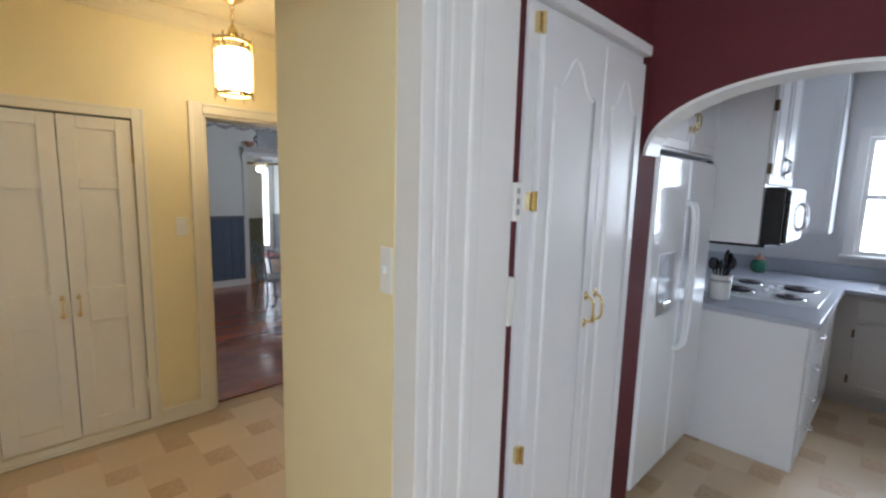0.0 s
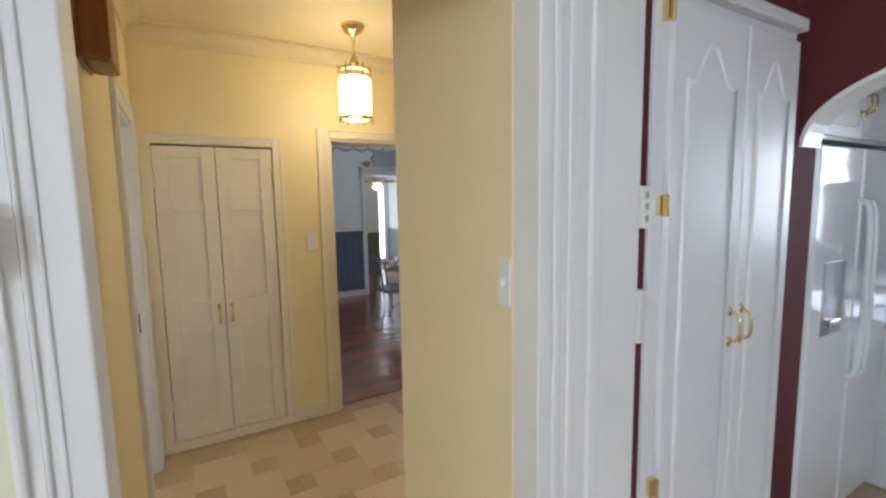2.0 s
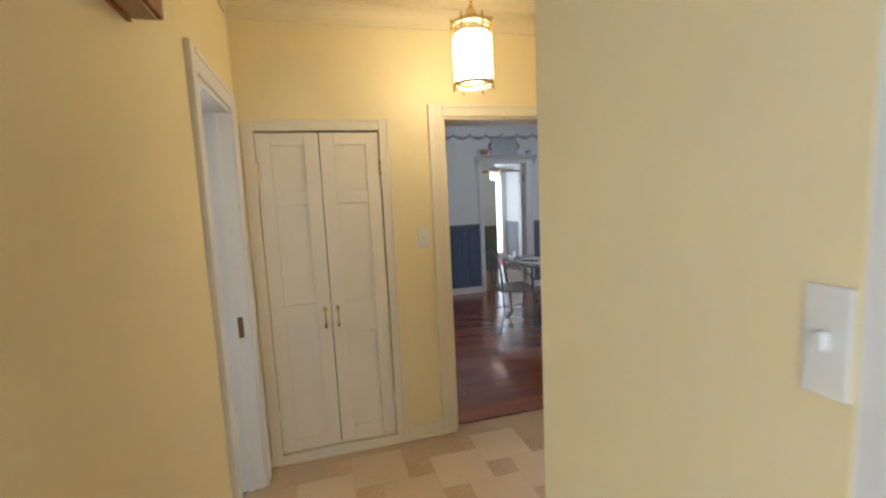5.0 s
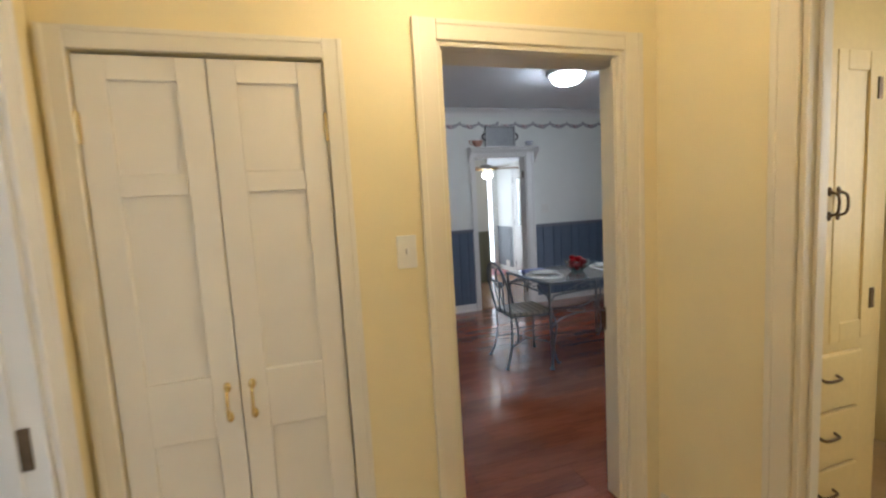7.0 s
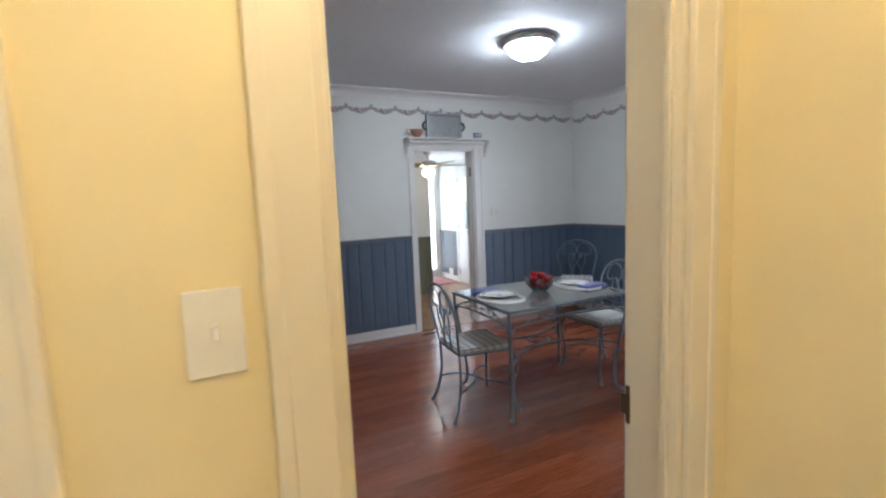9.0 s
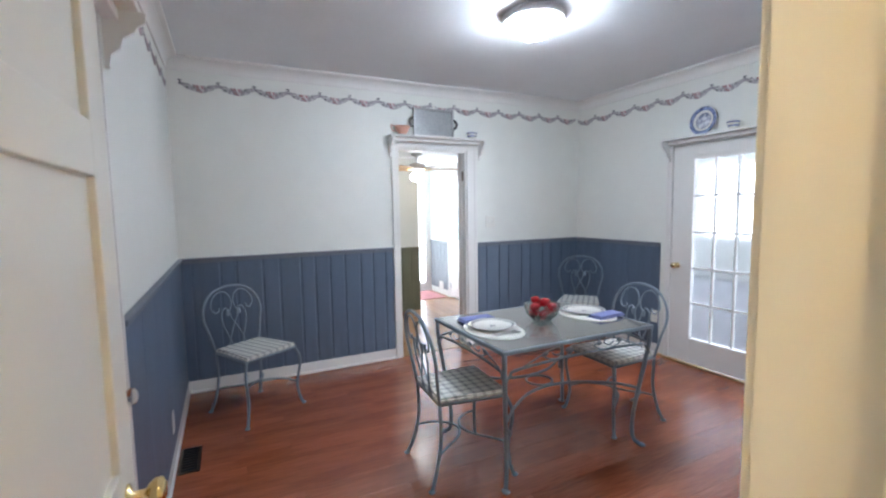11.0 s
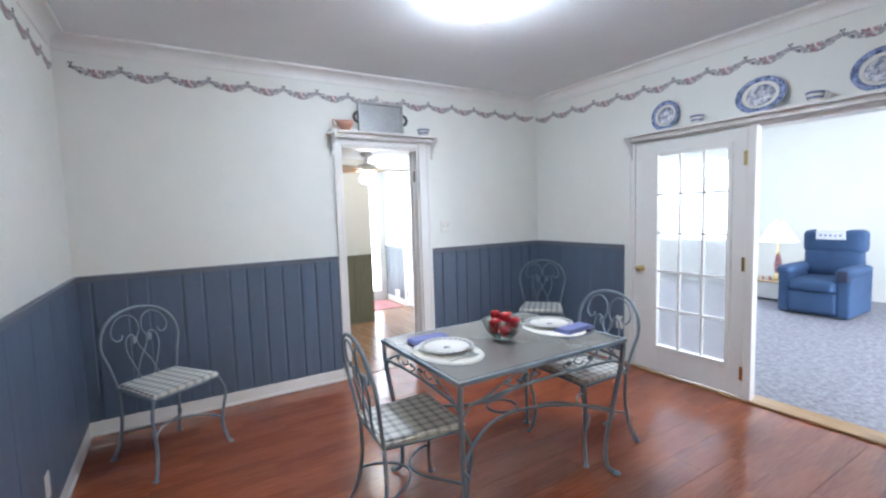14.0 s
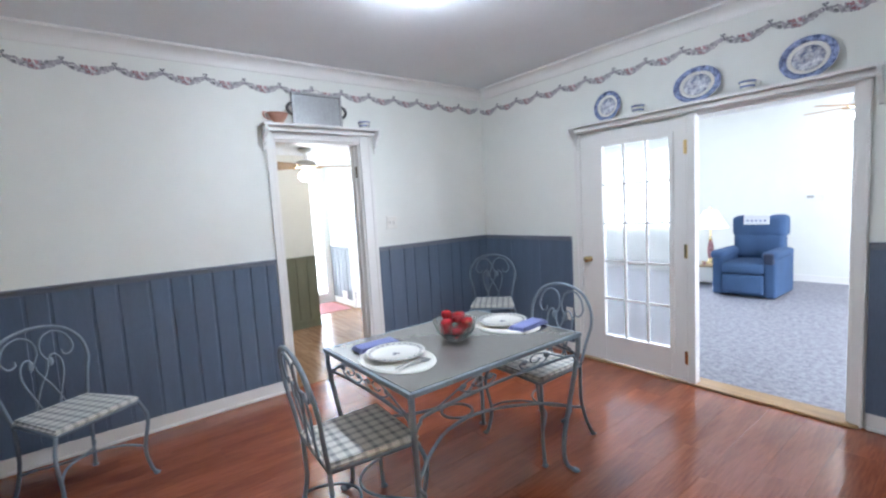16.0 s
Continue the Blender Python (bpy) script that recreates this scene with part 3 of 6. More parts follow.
def wainscot(name, axis, face, sign, spans, top, board, cap, pitch=0.136, label="slate blue vertical board wainscot with cap rail", gap=0.011, cuts=None):
    """Vertical boards with open grooves and a rounded cap rail; each board is a piece."""
    a_mid = (spans[0][0] + spans[-1][1]) / 2
    base = (face, a_mid, 0.1) if axis == "x" else (a_mid, face, 0.1)
    th = thing(name, base, label, "wainscot", kind="structure")
    f = oriented(axis, face, sign)
    back_bm, cap_bm = bmesh.new(), bmesh.new()
    for a0, a1 in spans:
        box(back_bm, *f(a0, a1, 0, 0.004, 0.1, top))
        box(cap_bm, *f(a0, a1, 0, 0.030, top, top + 0.022), 0.006)
        box(cap_bm, *f(a0, a1, 0, 0.018, top - 0.02, top), 0.003)
        if cuts:
            edges = [a0] + [c for c in cuts if a0 + 0.03 < c < a1 - 0.03] + [a1]
        else:
            n = max(1, round((a1 - a0) / pitch))
            edges = [a0 + (a1 - a0) * k / n for k in range(n + 1)]
        for e0, e1 in zip(edges, edges[1:]):
            w, c = e1 - e0, (e0 + e1) / 2
            key = ("board", axis, round(w, 4), round(top, 3), board.name, sign)
            if key in SHARED:
                piece("board", SHARED[key], th, (face, c, 0.1) if axis == "x" else (c, face, 0.1))
                continue
            b = bmesh.new()
            ff = oriented(axis, 0, sign)
            box(b, *ff(-w / 2 + gap / 2, w / 2 - gap / 2, 0.003, 0.015, 0, top - 0.1), min(0.004, gap))
            me = bpy.data.meshes.new("board")
            b.to_mesh(me)
            b.free()
            me.materials.append(board)
            SHARED[key] = me
            piece("board", me, th, (face, c, 0.1) if axis == "x" else (c, face, 0.1))
    part("backing", back_bm, board, th)
    part("cap_rail", cap_bm, cap, th)
    return th


SHARED = {}
BOARD_CUTS = [1.69, 1.89, 2.01, 2.21, 2.345, 2.52, 2.64, 2.77, 2.905, 3.05, 3.17, 3.29, 4.41, 4.57, 4.69, 4.86, 4.98, 5.15, 5.27, 5.42, 5.54]
wainscot("wainscot_west", "x", -8.99, 1, [(1.601, 3.379), (4.306, 5.679)], 1.07, BLUE, BLUECAP, gap=0.016, cuts=BOARD_CUTS)
wainscot("wainscot_south", "y", 1.60, 1, [(-8.976, -6.765)], 1.07, BLUE, BLUECAP, pitch=0.40, gap=0.002)
wainscot("wainscot_north", "y", 5.68, -1, [(-8.976, -7.86), (-5.88, -5.30)], 1.07, BLUE, BLUECAP, pitch=0.37, gap=0.002)
wainscot("wainscot_den_west", "x", -10.87, 1, [(2.0, 4.45)], 0.885, GREEN, GREEN, label="olive grey den wainscot with cap rail")
wainscot("wainscot_den_north", "y", 5.22, -1, [(-12.14, -11.452), (-10.528, -9.2)], 0.885, GREYW, GREYW, label="grey den wainscot with cap rail")
baseboard("x", -8.99, 1, [(1.60, 3.379), (4.306, 5.68)])
baseboard("y", 1.60, 1, [(-8.976, -6.765), (-5.815, -5.31)])
baseboard("y", 5.68, -1, [(-8.976, -7.86), (-5.87, -5.285)])
baseboard("x", -5.09, 1, [(1.40, 1.655)], TRIMCREAM)
baseboard("x", -5.09, 1, [(0.56, 1.40)], TRIMCREAM, h=0.055, t=0.016)
baseboard("y", 2.68, -1, [(-5.07, -4.62)], TRIMCREAM)
baseboard("y", 1.45, -1, [(-3.33, -2.71)], TRIM)
baseboard("y", 0.56, 1, [(-4.128, -2.75)], TRIMCREAM)
baseboard("x", -10.87, 1, [(2.0, 4.45)], GREEN)
baseboard("y", 10.5, -1, [(-11.6, -3.5)])
crown("x", -8.99, 1, 1.60, 5.68, TRIM)
crown("y", 5.68, -1, -8.92, -5.25, TRIM)
crown("y", 1.60, 1, -8.92, -5.25, TRIM)
crown("x", -5.285, -1, 1.67, 5.61, TRIM)
crown("x", -5.09, 1, 0.56, 2.68, HALLCEIL)
crown("y", 0.56, 1, -5.02, -2.74, HALLCEIL)

casing("door_trim_dining_hall", "x", -5.09, 1, 1.717, 2.51, 2.03, 0.085, TRIMCREAM, depth=0.05, head=0.07)
casing("door_trim_dining_inside", "x", -5.295, -1, 1.717, 2.569, 2.03, 0.085, TRIMCREAM)
th = thing("door_jamb_dining", (-5.2, 2.15, 0), "cream painted rebated door jamb", "door jamb", kind="structure")
part("jamb_side", boxed(-5.296, -5.141, 1.717, 1.735, 0, 2.03, 0.002), TRIMCREAM, th)
part("jamb_side", boxed(-5.296, -5.141, 2.557, 2.575, 0, 2.03, 0.002), TRIMCREAM, th)
part("jamb_stop", boxed(-5.141, -5.091, 2.5105, 2.575, 0, 2.03, 0.002), TRIMCREAM, th)
part("jamb_head", boxed(-5.296, -5.141, 1.735, 2.557, 2.012, 2.03, 0.002), TRIMCREAM, th)
casing("door_trim_closet", "x", -5.09, 1, 0.64, 1.33, 1.95, 0.062, TRIMCREAM, bottom=0.055)
casing("door_trim_bedroom", "y", 0.56, 1, -4.90, -4.215, 2.03, 0.085, TRIM, depth=0.14)
casing("door_trim_passage", "y", 2.68, -1, -4.52, -3.74, 2.03, 0.085, TRIMCREAM, depth=0.10)
casing("door_trim_den", "x", -8.99, 1, 3.44, 4.19, 2.03, 0.115, TRIM, depth=0.15, head=0.06, first=0.06)
casing("door_trim_south", "y", 1.60, 1, -6.66, -5.92, 1.99, 0.10, TRIM, depth=0.05)
casing("door_trim_french", "y", 5.68, -1, -7.745, -5.945, 1.975, 0.055, TRIM, depth=0.16)
casing("door_trim_den_outer", "y", 5.22, -1, -11.38, -10.60, 2.0, 0.07, TRIM, depth=0.06)
structure("threshold_french", boxed(-7.86, -5.90, 5.63, 5.80, 0.0, 0.016, 0.005), OAK, "oak threshold strip under the french doors", "trim")
structure("threshold_hall", boxed(-5.190, -5.155, 1.736, 2.556, 0.0005, 0.006, 0.002), PLANK, "thin red-brown floor strip in the doorway", "trim")
structure("threshold_den", boxed(-9.12, -8.99, 3.46, 4.17, 0.0, 0.006, 0.002), DENFLOOR, "tan floor strip in the doorway", "trim")


def hall_opening():
    """The deep cased opening between breakfast room and hall."""
    th = thing("door_trim_hall_opening", (-2.65, 1.09, 0), "wide white moulded casing of the hall opening", "door trim", kind="structure")
    top = 2.12
    bm = boxed(-2.702, -2.61, 1.452, 1.495, 0, top, 0.004)
    part("jamb_lining", bm, TRIM, th)
    part("jamb_lining", boxed(-2.71, -2.61, 0.618, 0.660, 0, top, 0.004), TRIM, th)
    part("head_lining", boxed(-2.702, -2.61, 0.660, 1.452, top - 0.04, top + 0.08, 0.004), TRIM, th)
    for a0, a1, s in ((1.495, 1.65, 1), (0.566, 0.622, -1)):
        bm = boxed(-2.634, -2.612, a0, a1, 0, top + 0.12, 0.003)
        w = a1 - a0
        for u, v, o in ((0.0, 0.16, -2.606), (0.30, 0.48, -2.608), (0.74, 1.0, -2.602)):
            p0, p1 = (a0 + w * u, a0 + w * v) if s > 0 else (a1 - w * v, a1 - w * u)
            box(bm, -2.615, o, p0 + 0.001, p1 - 0.001, 0, top + 0.12, 0.005)
        part("casing_leg", bm, TRIM, th)
    part("flat_board", boxed(-2.634, -2.612, 1.652, 1.80, 0, H - 0.002, 0.003), TRIM, th)
    part("casing_head", boxed(-2.634, -2.606, 0.624, 1.493, top, top + 0.12, 0.004), TRIM, th)
    structure("wall_hall_return", boxed(-2.74, -2.712, 0.46, 0.637, 0, H), YELLOW, "yellow wall return beside the opening", "wall")


hall_opening()

# ---- doors ----
def ring_pull(th_part, at, axis, sign, material, length=0.10):
    """A bow handle with two rosettes and a curved grip."""
    x, y, z = at
    d = Vector((sign, 0, 0)) if axis == "x" else Vector((0, sign, 0))
    c = Vector(at)
    bm = bmesh.new()
    tube(bm, [c + Vector((0, 0, length / 2)), c + d * 0.026 + Vector((0, 0, length * 0.36)), c + d * 0.032,
              c + d * 0.026 - Vector((0, 0, length * 0.36)), c - Vector((0, 0, length / 2))], 0.005, 8)
    for s in (-1, 1):
        r = bmesh.ops.create_uvsphere(bm, u_segments=10, v_segments=6, radius=0.012)
        bmesh.ops.scale(bm, verts=r["verts"], vec=(0.5, 1, 1.5) if axis == "x" else (1, 0.5, 1.5))
        bmesh.ops.translate(bm, verts=r["verts"], vec=c + Vector((0, 0, s * length / 2)))
    return part("handle", bm, material, th_part, smooth=True)


def closet_doors():
    th = thing("hall_closet_doors", (-5.09, 0.985, 0.06), "pair of closed white three-panel closet doors with brass pulls", "closet door")
    f = oriented("x", -5.125, 1)
    for a0, a1, s in ((0.644, 0.9825, -1), (0.9865, 1.326, 1)):
        bm = bmesh.new()
        panel_door(bm, f, a0, a1, 0.062, 1.940, 0.035, [(0.16, 0.755), (0.955, 1.535), (1.60, 1.87)], stile=0.08)
        leaf = part("door", bm, CLOSETW, th)
        hy = a1 - 0.035 if s < 0 else a0 + 0.035
        ring_pull(leaf, (-5.086, hy, 0.865), "x", 1, BRASS, 0.10)
        for z in (1.735, 0.30):
            y = a0 - 0.004 if s < 0 else a1 + 0.004
            part("hinge", boxed(-5.10, -5.076, y - 0.011, y + 0.011, z - 0.045, z + 0.045, 0.003), TRIMCREAM if z < 1 else BRASS, leaf)
    # black sheet stands in for the shade behind the door gaps
    part("dark_gap", boxed(-5.16, -5.15, 0.64, 1.33, 0.056, 1.949), BLACK, th)


closet_doors()


def knob(parent, at, axis, sign, material, rose=None, name="knob"):
    c = Vector(at)
    bm = bmesh.new()
    lathe(bm, [(0.026, 0), (0.026, 0.004 * sign), (0.010, 0.010 * sign), (0.009, 0.032 * sign), (0.018, 0.038 * sign), (0.027, 0.050 * sign), (0.026, 0.062 * sign), (0.014, 0.069 * sign)], c, 16, axis)
    return part(name, bm, material, parent, smooth=True)


def dining_door():
    """The hall door, swung open into the dining room."""
    th = thing("open_panel_door", (-5.295, 1.735, 0.01), "white panelled wooden door standing open with a brass knob", "door")
    f = oriented("y", 1.70, 1)
    bm = bmesh.new()
    panel_door(bm, f, -6.085, -5.305, 0.012, 2.015, 0.035, [(0.22, 0.74), (0.95, 1.52), (1.62, 1.90)], stile=0.11)
    leaf = part("door", bm, DOORW, th)
    knob(leaf, (-6.01, 1.735, 0.88), "y", 1, BRASS)
    part("latch_plate", boxed(-6.089, -6.0855, 1.707, 1.728, 0.82, 0.94, 0.001), BRASS, leaf)
    for z in (0.25, 1.05, 1.78):
        bm = bmesh.new()
        tube(bm, [(-5.297, 1.744, z - 0.045), (-5.297, 1.744, z + 0.045)], 0.007, 8, curve=False)
        part("hinge", bm, BRASS, leaf, smooth=True)


dining_door()


def south_door():
    th = thing("closed_panel_door", (-6.29, 1.59, 0.01), "closed white panelled door with a glass knob on a brass plate", "door")
    f = oriented("y", 1.562, 1)
    bm = bmesh.new()
    panel_door(bm, f, -6.635, -5.945, 0.012, 1.965, 0.034, [(0.22, 0.74), (0.95, 1.52), (1.62, 1.86)], stile=0.11)
    leaf = part("door", bm, DOORW, th)
    part("lock_plate", boxed(-6.613, -6.569, 1.596, 1.600, 0.765, 0.985, 0.0015), mat("antique_brass", (0.42, 0.30, 0.13), 0.35, 1.0, var=0.2, bump=0.04), leaf)
    knob(leaf, (-6.591, 1.60, 0.885), "y", 1, CRYSTAL, name="glass_knob")


south_door()
plate = thing("strike_plate", (-5.25, 2.555, 0.82), "bronze strike plate on the door jamb", "strike plate")
bm = boxed(-5.296, -5.282, 2.5545, 2.5568, 0.82, 0.93, 0.0005)
box(bm, -5.312, -5.29, 2.552, 2.5562, 0.845, 0.905, 0.001)
part("plate", bm, DARKBRASS, plate)
plate = thing("bedroom_strike_plate", (-4.87, 0.50, 0.86), "steel strike plate on the bedroom jamb", "strike plate")
part("plate", boxed(-4.882, -4.877, 0.49, 0.53, 0.86, 0.97, 0.001), DARKBRASS, plate)
plate = thing("den_door_hinge", (-8.99, 4.12, 1.73), "dark steel hinge leaf on the den door jamb", "hinge")
part("leaf", boxed(-9.085, -9.02, 4.1665, 4.1715, 1.73, 1.83, 0.001), DARKBRASS, plate)
plate = thing("den_door_hinge", (-8.99, 4.12, 0.16), "dark steel hinge leaf on the den door jamb", "hinge")
part("leaf", boxed(-9.085, -9.02, 4.1665, 4.1715, 0.16, 0.26, 0.001), DARKBRASS, plate)


def french_door():
    """Glazed leaf with fifteen panes, its mullion post, knob and hinges."""
    th = thing("french_door", (-7.29, 5.665, 0.02), "white french door leaf with fifteen glass panes and brass knob", "door")
    y0, y1 = 5.645, 5.685
    x0, x1, z0, z1 = -7.72, -6.845, 0.025, 1.955
    gx0, gx1, gz0, gz1 = -7.52, -6.965, 0.25, 1.845
    bm = bmesh.new()
    for a in ((x0, gx0, z0, z1), (gx1, x1, z0, z1), (gx0, gx1, z0, gz0), (gx0, gx1, gz1, z1)):
        box(bm, a[0], a[1], y0, y1, a[2], a[3], 0.002)
    leaf = part("door", bm, TRIM, th)
    bm = bmesh.new()
    for a in ((gx0 - 0.03, gx0 + 0.004, gz0 - 0.03, gz1 + 0.03), (gx1 - 0.004, gx1 + 0.03, gz0 - 0.03, gz1 + 0.03)):
        box(bm, a[0], a[1], y0 - 0.01, y0 + 0.002, a[2], a[3], 0.003)
    for a in ((gz0 - 0.03, gz0 + 0.004), (gz1 - 0.004, gz1 + 0.03)):
        box(bm, gx0 + 0.004, gx1 - 0.004, y0 - 0.0095, y0 + 0.002, a[0], a[1], 0.003)
    part("glazing_bead", bm, TRIM, leaf)
    cw, rh = (gx1 - gx0) / 3, (gz1 - gz0) / 5
    for k in (1, 2):
        part("muntin", boxed(gx0 + cw * k - 0.009, gx0 + cw * k + 0.009, y0 + 0.004, y1 - 0.004, gz0, gz1, 0.003), TRIM, leaf)
    for k in range(1, 5):
        part("muntin", boxed(gx0, gx1, y0 + 0.006, y1 - 0.006, gz0 + rh * k - 0.009, gz0 + rh * k + 0.009, 0.003), TRIM, leaf)
    for i in range(3):
        for j in range(5):
            pane = part("pane", boxed(gx0 + cw * i + 0.009, gx0 + cw * (i + 1) - 0.009, 5.663, 5.667, gz0 + rh * j + 0.009, gz0 + rh * (j + 1) - 0.009), DOORGLASS, leaf)
            pane.visible_shadow = False
    knob(leaf, (-7.655, y0, 0.90), "y", -1, BRASS)
    post = part("mullion_post", boxed(-6.838, -6.785, 5.63, 5.70, 0.02, 1.972, 0.004), TRIM, th)
    for z in (0.20, 1.0, 1.75):
        bm = bmesh.new()
        tube(bm, [(-6.842, 5.634, z - 0.05), (-6.842, 5.634, z + 0.05)], 0.008, 8, curve=False)
        box(bm, -6.865, -6.845, 5.641, 5.6445, z - 0.05, z + 0.05)
        part("hinge", bm, BRASS, post)


french_door()


def bracket_shelf(name, axis, face, sign, a0, a1, z, label):
    """A narrow display shelf with scroll brackets, over a doorway."""
    mid = (a0 + a1) / 2
    th = thing(name, (face, mid, z) if axis == "x" else (mid, face, z), label, "wall shelf")
    f = oriented(axis, face, sign)
    bm = boxed(*f(a0, a1, 0, 0.13, z - 0.02, z), 0.004)
    part("shelf_board", bm, TRIM, th)
    bm = boxed(*f(a0 + 0.03, a1 - 0.03, 0.026, 0.075, z - 0.055, z - 0.0205), 0.006)
    part("cove_moulding", bm, TRIM, th)
    for a in (a0 + 0.01, a1 - 0.028):
        outline = [(0, 0), (0.12, 0), (0.118, -0.03), (0.095, -0.045), (0.085, -0.065), (0.055, -0.085), (0.045, -0.12), (0.02, -0.14), (0.012, -0.18), (0, -0.185)]
        bm = bmesh.new()
        P = [(face + sign * (o + 0.0275), z - 0.021 + h) for o, h in outline]
        prism(bm, P, "y" if axis == "x" else "x", a, a + 0.018)
        part("bracket", bm, TRIM, th)
    return th


bracket_shelf("display_shelf", "x", -8.99, 1, 3.345, 4.345, 2.14, "white bracketed shelf over the den doorway")
bracket_shelf("display_shelf", "y", 5.68, -1, -7.79, -5.83, 2.04, "long white bracketed shelf over the french doors")
bracket_shelf("display_shelf", "y", 1.60, 1, -6.77, -5.80, 2.12, "white bracketed shelf over the closed door")

# ---- hall things ----
plate_switch("light_switch", "x", -5.09, 1, 1.568, 1.30, "cream single light switch on the yellow wall")
plate_switch("light_switch", "y", 1.45, -1, -2.726, 1.38, "white single light switch beside the opening", w=0.046)
plate_switch("light_switch", "x", -8.99, 1, 4.47, 1.305, "white double switch plate on the dining wall", w=0.11, toggles=2)
plate_switch("wall_outlet", "y", 5.667, -1, -7.90, 0.37, "white wall outlet on the blue wainscot", outlet=True)
plate_switch("wall_outlet", "y", 1.613, 1, -7.85, 0.26, "white wall outlet low on the blue wainscot", outlet=True)


def lantern():
    """Brass cage lantern round a lit glass cylinder, on a chain from a canopy."""
    x, y = -4.54, 1.735
    th = thing("hall_pendant_lantern", (x, y, H), "brass cage pendant lantern with lit glass cylinder on a chain", "pendant lamp")
    bm = bmesh.new()
    lathe(bm, [(0.072, H - 0.001), (0.075, H - 0.018), (0.055, H - 0.045), (0.022, H - 0.062), (0.010, H - 0.07)], (x, y, 0), 8)
    part("canopy", bm, BRASS, th)
    chain = bmesh.new()
    for k in range(4):
        z = H - 0.085 - k * 0.028
        c = Vector((x, y, z))
        pts = [c + Vector((0.010 * math.cos(a), 0, 0.018 * math.sin(a))) if k % 2 else c + Vector((0, 0.010 * math.cos(a), 0.018 * math.sin(a))) for a in (2 * math.pi * j / 12 for j in range(13))]
        tube(chain, pts, 0.0028, 6, curve=False)
    part("chain", chain, BRASS, th, smooth=True)
    bm = bmesh.new()
    lathe(bm, [(0.008, 2.455), (0.020, 2.435), (0.030, 2.405), (0.012, 2.385)], (x, y, 0), 12)
    part("finial", bm, BRASS, th, smooth=True)
    zt, zb, r = 2.365, 2.085, 0.098
    for z in (zt, zb):
        bm = bmesh.new()
        lathe(bm, [(r - 0.012, z - 0.007), (r + 0.004, z - 0.007), (r + 0.004, z + 0.007), (r - 0.012, z + 0.007), (r - 0.012, z - 0.007)], (x, y, 0), 28)
        part("hoop", bm, BRASS, th, smooth=True)
    for k in range(6):
        a = 2 * math.pi * k / 6 + 0.2
        px, py = x + r * math.cos(a), y + r * math.sin(a)
        bm = bmesh.new()
        tube(bm, [(px, py, zt + 0.03), (px, py, zb - 0.03)], 0.004, 6, curve=False)
        part("cage_bar", bm, BRASS, th, smooth=True)
        b = a + 2 * math.pi / 6
        qx, qy = x + r * math.cos(b), y + r * math.sin(b)
        bm = bmesh.new()
        mx, my = x + (r + 0.004) * math.cos((a + b) / 2), y + (r + 0.004) * math.sin((a + b) / 2)
        tube(bm, [(px, py, zt), (mx, my, (zt + zb) / 2), (qx, qy, zb)], 0.003, 5)
        tube(bm, [(qx, qy, zt), (mx, my, (zt + zb) / 2), (px, py, zb)], 0.003, 5)
        part("cage_wire", bm, BRASS, th, smooth=True)
    for a in (0.0, math.pi / 2):
        bm = bmesh.new()
        d = Vector((math.cos(a), math.sin(a), 0)) * r
        c = Vector((x, y, zt))
        tube(bm, [c - d, c + Vector((0, 0, 0.025)), c + d], 0.004, 6)
        part("top_strap", bm, BRASS, th, smooth=True)
    bm = bmesh.new()
    lathe(bm, [(0.05, 2.325), (0.082, 2.32), (0.082, 2.105), (0.05, 2.10)], (x, y, 0), 24)
    part("glass_cylinder", bm, GLOW_HALL, th, "lit frosted glass cylinder", smooth=False)


lantern()
chime = thing("door_chime", (-3.50, 0.60, 1.978), "stained wooden door chime box on the yellow wall", "door chime")
part("box", boxed(-3.63, -3.43, 0.572, 0.64, 1.985, 2.20, 0.004), CHIME, chime)
part("back_plate", boxed(-3.635, -3.425, 0.561, 0.5715, 1.98, 2.205, 0.002), CHIME, chime)
part("speaker_slots", boxed(-3.61, -3.45, 0.585, 0.63, 1.978, 1.9845, 0.001), LINEN, chime)


def linen_cupboard():
    """Built-in cupboard in the passage: two doors over a stack of drawers."""
    th = thing("linen_cupboard", (-4.69, 3.1, 0), "yellow painted built-in cupboard with doors over drawers", "cupboard")
    part("body", boxed(-5.08, -4.69, 2.79, 3.42, 0, 2.3, 0.003), CUPB, th)
    f = oriented("x", -4.689, 1)
    for a0, a1 in ((2.84, 3.085), (3.09, 3.32)):
        bm = bmesh.new()
        panel_door(bm, f, a0, a1, 0.845, 1.93, 0.02, [(0.92, 1.86)], stile=0.055)
        leaf = part("door", bm, CUPB, th)
        ring_pull(leaf, (-4.668, 3.062 if a0 < 3 else 3.110, 1.38), "x", 1, DARKBRASS, 0.09)
        for z in (1.80, 1.0):
            y = a0 if a0 < 3 else a1
            part("hinge", boxed(-4.685, -4.664, y - 0.012, y + 0.012, z - 0.04, z + 0.04, 0.002), DARKBRASS, leaf)
    for k in range(3):
        z1 = 0.80 - k * 0.235
        dr = part("drawer", boxed(-4.689, -4.668, 2.93, 3.28, z1 - 0.222, z1, 0.006), CUPB, th)
        bm = bmesh.new()
        tube(bm, [(-4.668, 3.045, z1 - 0.085), (-4.645, 3.055, z1 - 0.09), (-4.645, 3.125, z1 - 0.09), (-4.668, 3.135, z1 - 0.085)], 0.006, 8)
        part("handle", bm, DARKBRASS, dr, smooth=True)


linen_cupboard()

